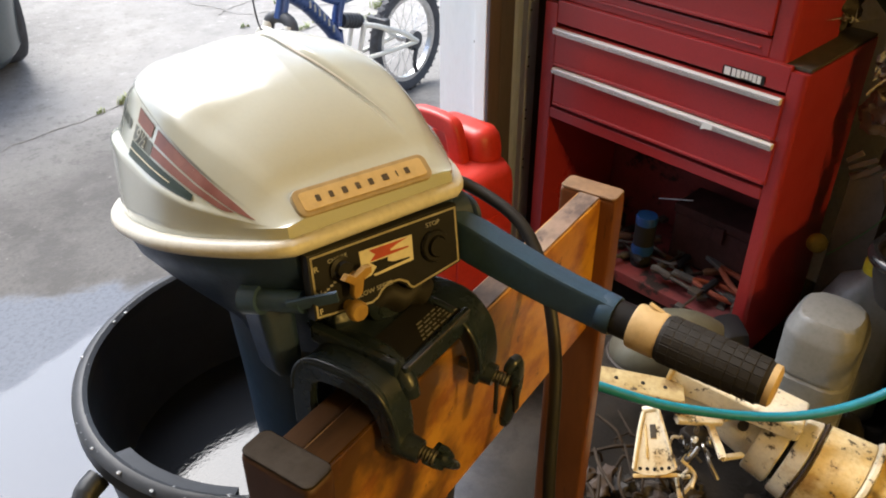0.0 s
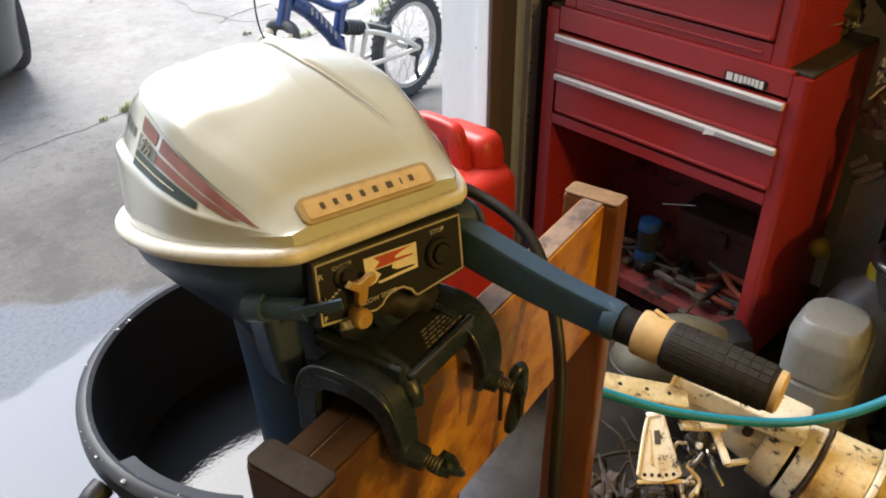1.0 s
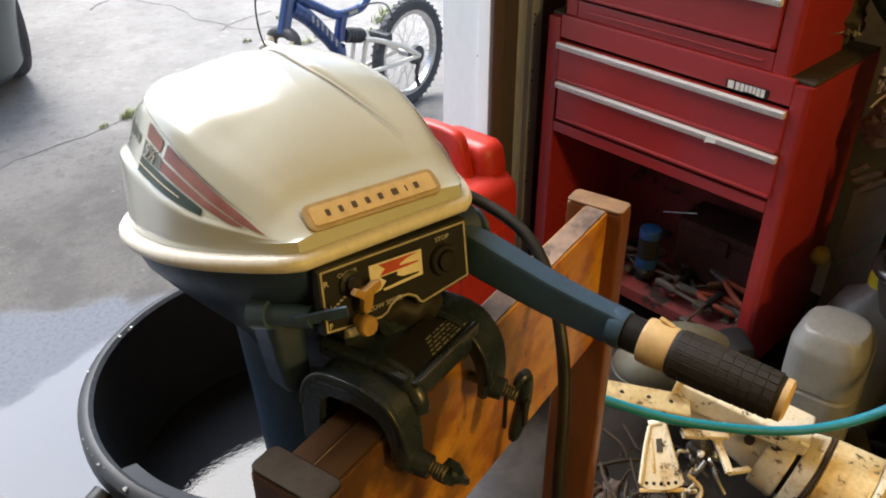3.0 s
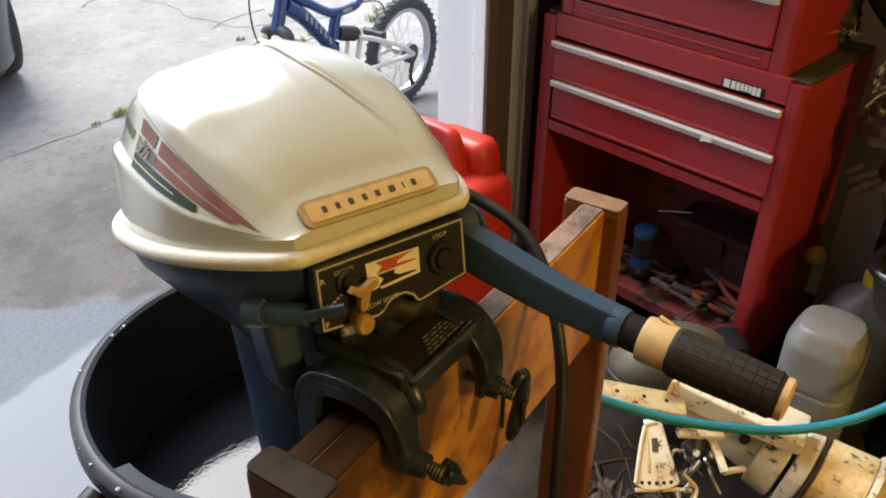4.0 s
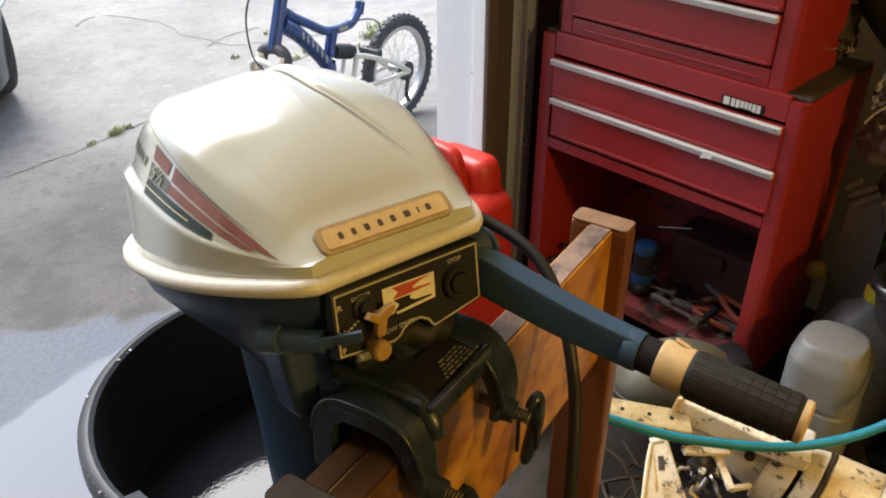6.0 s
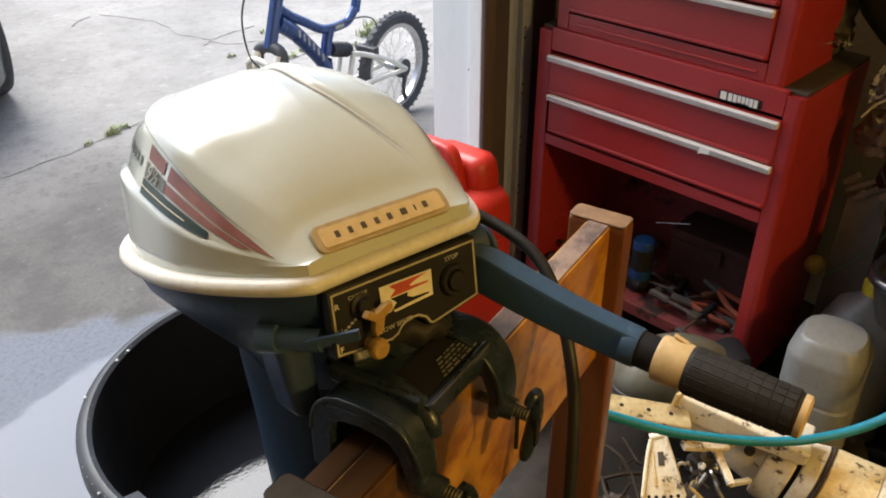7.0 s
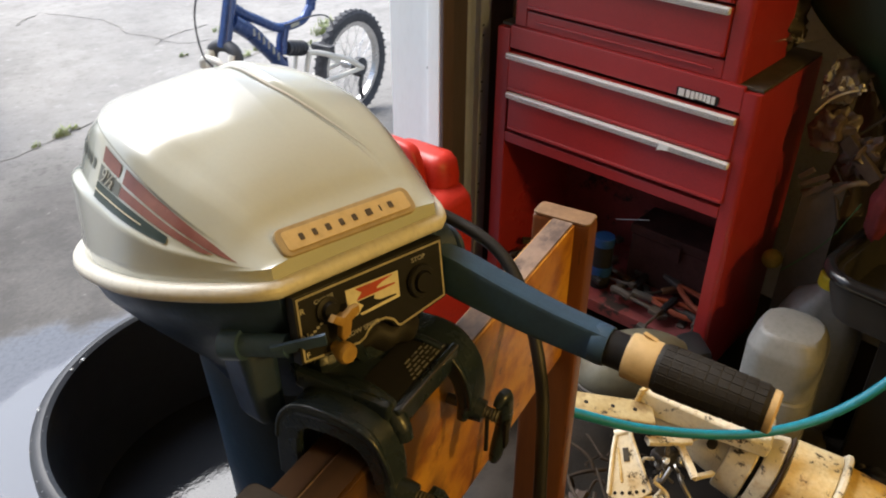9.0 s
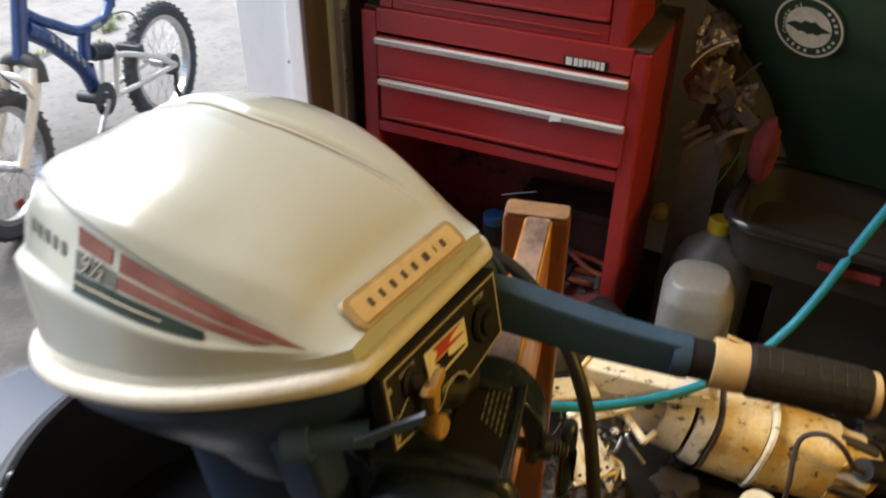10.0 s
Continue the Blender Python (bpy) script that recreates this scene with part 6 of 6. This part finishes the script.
# olive-grey motor shell behind the old outboard
shell = bmesh.new()
bmesh.ops.create_icosphere(shell, subdivisions=4, radius=1)
for v in shell.verts:
    x, y, z = v.co
    v.co = Vector((0.15 * x, 0.085 * y * (1 - 0.25 * x), 0.10 * max(z, -0.6) * (1 - 0.2 * x * x)))
shell_ob = thing("motor_shell", "olive-grey motor cover lying in the heap", "motor cover", pose(1.36, 0.83, 0.20, 0, 0, -32))
part("cover", shell, OLIVEGREY, shell_ob)
part("mouth", bumpy(box(0.10, 0.17, -0.05, 0.05, -0.05, 0.06, 0.02), 0.006, 20), BLACK, shell_ob, "black rubber mouth")
part("label", turned(prism(rounded(0.022, 0.010, 0.002, 2), 0, 0.0015), pose(0.02, -0.055, 0.082, 38, 0, 10)), JAMB, shell_ob, "small pale sticker")
part("seam", sweep([Vector((0.152 * math.cos(a), 0.087 * math.sin(a) * (1 - 0.25 * math.cos(a)), -0.01)) for a in [2 * math.pi * i / 40 for i in range(40)]], ring(0.004, 8), closed=True), DARKJUNK, shell_ob)

# tin can and a bent steel handle on the floor
tin = can("tin_can", "small unlabelled tin with a yellowish lid", pose(1.20, 0.314, 0.0), 0.036, 0.10, GREYMETAL, PALE)
solo("bent_handle", tube([(1.26, 0.262, 0.006), (1.263, 0.270, 0.03), (1.25, 0.274, 0.15), (1.284, 0.281, 0.24), (1.293, 0.244, 0.27), (1.297, 0.205, 0.25), (1.312, 0.172, 0.20), (1.345, 0.14, 0.17)], 0.0055, 10, 40), BROARD,
     "bent dull brown metal tube handle", "handle")
solo("handle_grip", tube([(1.33, 0.155, 0.185), (1.40, 0.09, 0.13), (1.46, 0.03, 0.02)], 0.024, 12, 10), HOSEBLACK, "black rubber sleeve on a bent tube", "sleeve")
solo("wooden_slat", box(-0.30, 0.30, -0.012, 0.012, 0, 0.02, 0.003), WOODEND, "thin pale slat lying on the floor", "slat", pose(1.36, 0.22, 0.0, 0, 0, 35))


# the dark heap against the cabinet's side and under the canoe
def lump(name, label, category, m, size, material, rough_=0.25, seed=1, sub_=3, freq=14):
    b = bmesh.new()
    bmesh.ops.create_icosphere(b, subdivisions=sub_, radius=1)
    for v in b.verts:
        k = 1 + rough_ * noise.noise(v.co * 2.2 + Vector((seed * 3.3, 0, 0))) + rough_ * 0.5 * noise.noise(v.co * 5.5 + Vector((0, seed * 2.1, 0)))
        v.co = Vector((v.co.x * size[0] * k, v.co.y * size[1] * k, v.co.z * size[2] * k))
    return solo(name, b, material, label, category, m, smooth=75)


PLASTIC = mat("crumpled_black_film", (0.060, 0.050, 0.045), (0.095, 0.076, 0.068), 12, 0.38, 0.08, bump=0.2)
REDCLOTH = mat("dull_red_cloth", (0.15, 0.010, 0.013), (0.09, 0.007, 0.010), 14, 0.8, 0.1, bump=0.4)
BROWNFILM = mat("brownish_film", (0.095, 0.068, 0.058), (0.055, 0.040, 0.034), 20, 0.35, 0.1, bump=0.3)
GLOSSY = mat("glossy_black_plastic", (0.012, 0.012, 0.013), None, 10, 0.18, 0.04, bump=0.03)
GRIME = mat("greasy_dark_grime", (0.040, 0.034, 0.029), (0.062, 0.052, 0.044), 16, 0.7, 0.1, bump=0.4, spec=0.2)
TWINE = mat("green_twine", (0.05, 0.16, 0.06), None, 30, 0.7, 0.1)
DARKPANEL = mat("dull_dark_panel", (0.090, 0.083, 0.072), (0.066, 0.060, 0.052), 12, 0.5, 0.1, bump=0.1)
TANHANDLE = mat("tan_plastic", (0.19, 0.145, 0.095), (0.13, 0.10, 0.07), 20, 0.5, 0.1)
STRIPGREY = mat("mauve_grey_film", (0.11, 0.090, 0.085), (0.070, 0.056, 0.053), 20, 0.5, 0.1, bump=0.2)
crate = thing("black_crate", "plain black crate carrying a tray in the heap", "crate", pose(1.76, 0.05, 0.0))
part("body", box(-0.12, 0.12, -0.38, 0.38, 0.0, 0.40, 0.015), MATT, crate)
part("lid", box(-0.125, 0.125, -0.385, 0.385, 0.4005, 0.425, 0.008), MATT, crate)
tray = thing("black_tray", "open black plastic tray with a thick rounded rim", "tray", pose(1.70, 0.10, 0.426))
part("pan", stacked([[Vector((x, y, z)) for x, y in rounded(w, d, rr, 6)] for w, d, rr, z in ((0.28, 0.84, 0.06, 0.02), (0.30, 0.86, 0.06, 0.10), (0.335, 0.90, 0.07, 0.105), (0.33, 0.895, 0.07, 0.06), (0.30, 0.86, 0.06, 0.0))]), MATT, tray)
part("rim", sweep([Vector((x, y, 0.105)) for x, y in rounded(0.34, 0.905, 0.07, 8)], ring(0.014, 12), closed=True), GLOSSY, tray)
part("stripe", box(-0.174, -0.166, 0.13, 0.25, 0.055, 0.075, 0.002), REDCLOTH, tray, "dull red stripe")
bag = thing("rubbish_bag", "crumpled dark plastic bag stuffed beside the cabinet", "bag", pose(1.80, 0.70, 0.0))


def crumple(size, seed, sub_=4, rough_=0.5):
    b = bmesh.new()
    bmesh.ops.create_icosphere(b, subdivisions=sub_, radius=1)
    for v in b.verts:
        k = 1 + rough_ * noise.noise(v.co * 2.2 + Vector((seed * 3.3, 0, 0))) + rough_ * 0.5 * abs(noise.noise(v.co * 3.5 + Vector((0, seed * 2.1, 0))))
        v.co = Vector((v.co.x * size[0] * k, v.co.y * size[1] * k, v.co.z * size[2] * k))
    return b


part("sack", turned(crumple((0.055, 0.055, 0.37), 2, 5, 0.3), pose(0.11, -0.04, 0.40)), PLASTIC, bag, smooth=80)
part("fold", turned(crumple((0.03, 0.042, 0.045), 6, 4, 0.6), pose(-0.045, -0.02, 0.74, 0, 12, 0)), BROWNFILM, bag, "brownish crumpled fold")
part("fold", turned(crumple((0.025, 0.03, 0.05), 8, 4, 0.6), pose(-0.045, -0.09, 0.70, 25, -10, 0)), BROWNFILM, bag, "brownish crumpled fold")
part("piping", tube([(-0.062, 0.022, 0.770), (-0.068, -0.004, 0.808), (-0.068, -0.038, 0.835), (-0.058, -0.068, 0.845)], 0.0026, 8, 20), PALE, bag, "thin cream piping along the bag's mouth")


def torn(name, label, m, w, h, material, seed):
    """A small torn scrap, bent and crumpled, with some thickness."""
    def f(u, v):
        x, y = (u - 0.5) * w * (1 - 0.55 * v), v * h
        return Vector((x + 0.006 * noise.noise(Vector((u * 3, v * 3, seed))), y, 0.012 * noise.noise(Vector((u * 4 + seed, v * 4, 0.3)))))
    return solo(name, sheet(f, 10, 10, 0.0008), material, label, "scrap", m, group="torn scraps on the bag")


# pale scraps stand in for glints off crumpled clear film
GLINTFILM = mat("glint_film", (0.42, 0.42, 0.43), (0.22, 0.22, 0.22), 40, 0.15, 0.05, bump=0.2)
for k, (y, z, w, h, tilt) in enumerate(((0.712, 0.850, 0.020, 0.045, 10), (0.668, 0.842, 0.034, 0.030, -18), (0.695, 0.826, 0.050, 0.024, -38), (0.650, 0.846, 0.022, 0.018, 50))):
    torn("glint_scrap", "pale scrap painted as a glint of clear film on the bag", pose(1.735, y, z - 0.006, 78, tilt, -78), w, h, GLINTFILM, k * 1.7)
lump("crushed_film", "crushed dark film stuffed above the bag", "film", pose(1.765, 0.685, 0.845, 10, 30, 0), (0.026, 0.040, 0.045), PLASTIC, 0.4, 5, 4)
lump("crushed_film", "crushed black film lying on the cabinet top", "film", pose(1.805, 0.865, 0.925, 0, 0, 20), (0.055, 0.050, 0.062), GRIME, 0.4, 9, 4)
for k, (x, y) in enumerate(((1.745, 0.812), (1.752, 0.790))):
    torn("glint_scrap", "pale scrap painted as a glint on the cabinet top", pose(x + 0.01, y + 0.01, 0.900, 60, 20 - 50 * k, -80), 0.010, 0.010, GLINTFILM, 5.1 + k)
solo("board_end", turned(bumpy(box(-0.055, 0.055, -0.008, 0.008, -0.016, 0.016, 0.003), 0.0015, 30), pose(1.735, 0.602, 0.70, 0, 40, -90)), BROARD, "short grey-brown board end in the heap", "board")
solo("tan_handle", tube([(1.73, 0.632, 0.612), (1.725, 0.612, 0.636), (1.725, 0.592, 0.650), (1.735, 0.570, 0.656)], 0.0062, 10, 14), TANHANDLE, "short curved tan handle in the heap", "handle")
for k in range(5):
    solo("film_strip", turned(bumpy(box(-0.022, 0.022, -0.002, 0.002, -0.006, 0.006, 0.0015), 0.002, 40, k), pose(1.735, 0.705 - 0.011 * k, 0.630 - 0.018 * (k % 3), 0, -48 + 9 * (k % 2), -90)), STRIPGREY, "dull mauve-grey strip of film", "strip", group="strips in the heap")
panel_ = thing("grey_panel", "dull dark panel leaning in the heap", "panel", pose(1.742, 0.0, 0.0))
part("sheet", prism([(0.614, 0.0), (0.716, 0.0), (0.706, 0.576), (0.616, 0.632)], 0, 0.008, m=Matrix(((0, 0, 1, 0), (1, 0, 0, 0), (0, 1, 0, 0), (0, 0, 0, 1)))), DARKPANEL, panel_)
part("edge_fold", rod((0.004, 0.709, 0.578), (0.004, 0.613, 0.636), 0.006, 10), DARKPANEL, panel_)
lump("red_cloth", "dark red cloth draped over the tray", "cloth", pose(1.73, 0.528, 0.615, 0, 10, 0), (0.022, 0.028, 0.075), REDCLOTH, 0.18, 7, 4)
solo("green_twine", tube([(1.735, 0.704, 0.37), (1.73, 0.66, 0.43), (1.725, 0.61, 0.51), (1.735, 0.574, 0.604)], 0.0016, 6, 24), TWINE, "thin green twine in the heap", "twine")
rng2 = random.Random(11)
for k in range(14):
    a = Vector((rng2.uniform(1.75, 1.82), rng2.uniform(0.60, 0.68), rng2.uniform(0.60, 0.76)))
    b_ = a + Vector((rng2.uniform(-0.04, 0.04), rng2.uniform(-0.06, 0.05), rng2.uniform(-0.06, 0.06)))
    solo("scrap_bar", rod(a, b_, rng2.uniform(0.003, 0.006), 8), (GRIME, BROWNFILM, STRIPGREY)[k % 3], "dim metal scrap tangled in the heap", "scrap", group="scrap in the heap")
for k in range(22):
    lump("scrap_lump", "dim greasy lump on the floor of the heap", "scrap", pose(rng2.uniform(0.95, 1.75), rng2.uniform(0.30, 0.62) if k % 2 else rng2.uniform(-0.1, 0.3), 0.025, 0, 0, rng2.uniform(0, 180)), (rng2.uniform(0.03, 0.07), rng2.uniform(0.03, 0.05), 0.025), (GRIME, RUBBER, RUBBER)[k % 3], 0.5, k, 3)

for k in range(16):
    lump("scrap_lump", "small greasy scrap under the old outboard's linkage", "scrap", pose(rng2.uniform(0.95, 1.22), rng2.uniform(0.55, 0.80), rng2.uniform(0.02, 0.035), 0, 0, rng2.uniform(0, 180)), (rng2.uniform(0.015, 0.045), rng2.uniform(0.012, 0.03), rng2.uniform(0.02, 0.03)), (DARKJUNK, GRIME, BROARD, RUBBER)[k % 4], 0.6, 40 + k, 3)
# cracks and weeds in the drive
CRACK = mat("dark_crack", (0.20, 0.19, 0.17), (0.27, 0.26, 0.24), 14, 0.9, 0.05, bump=0.2)
WEED = mat("weed_green", (0.24, 0.31, 0.12), (0.34, 0.36, 0.16), 20, 0.6, 0.1, bump=0)


def crack(pts, w):
    p = spline([(x, y, -0.0125) for x, y in pts], 40)
    r = random.Random(int(pts[0][0] * 100))
    q = [v + Vector((r.uniform(-0.012, 0.012), r.uniform(-0.012, 0.012), 0)) for v in p]
    b = sweep(q, [(-w, 0.0), (w, 0.0), (w * 0.8, 0.0012), (-w * 0.8, 0.0012)], scales=[r.uniform(0.4, 1.3) for _ in q])
    tagged(solo("crack", b, CRACK, "thin dark crack in the concrete drive", "crack", kind="structure"), kind="structure")


for pts, w in (([(0.2, 3.30), (0.55, 3.40), (0.71, 3.44), (0.91, 3.47), (1.03, 3.53), (1.3, 3.60), (1.6, 3.74), (1.96, 3.79), (2.3, 3.9)], 0.0045), ([(1.70, 5.35), (1.77, 5.25), (1.87, 5.06), (1.92, 4.94), (1.90, 4.67), (1.97, 4.50), (2.04, 4.30), (2.27, 4.22), (2.6, 4.1)], 0.004),
               ([(1.49, 5.22), (1.56, 5.30), (1.65, 5.35)], 0.0035), ([(1.92, 4.37), (2.05, 4.45), (2.3, 4.5)], 0.004)):
    crack(pts, w)


def tuft(x, y, n, size, seed):
    r = random.Random(seed)
    b = bmesh.new()
    for _ in range(n):
        a, ln, lean = r.uniform(0, 6.28), size * r.uniform(0.5, 1.2), r.uniform(0.3, 1.1)
        o = Vector((r.uniform(-1, 1) * size * 1.2, r.uniform(-0.4, 0.4) * size, 0))
        d, sd = Vector((math.cos(a), math.sin(a), 0)), Vector((-math.sin(a), math.cos(a), 0)) * 0.003
        tip = o + d * ln * lean + Vector((0, 0, ln))
        mid_ = o + d * ln * lean * 0.35 + Vector((0, 0, ln * 0.65))
        vs = [b.verts.new(v) for v in (o - sd, o + sd, mid_ + sd, mid_ - sd, tip)]
        b.faces.new(vs[:4])
        b.faces.new((vs[3], vs[2], vs[4]))
    solo("weed", b, WEED, "small green weed growing in the crack", "weed", pose(x, y, -0.015), group="weeds in the drive", smooth=0)


for k, (x, y, n, s) in enumerate(((1.05, 3.53, 40, 0.035), (1.12, 3.56, 20, 0.025), (0.93, 3.49, 14, 0.02), (1.55, 3.70, 16, 0.02), (1.95, 3.80, 24, 0.03), (2.30, 3.92, 30, 0.035), (1.94, 4.10, 16, 0.02), (2.30, 4.35, 20, 0.03), (2.70, 3.92, 50, 0.05), (2.83, 4.02, 40, 0.05), (2.54, 3.80, 30, 0.03), (2.17, 3.87, 30, 0.03))):
    tuft(x, y, n, s, k)
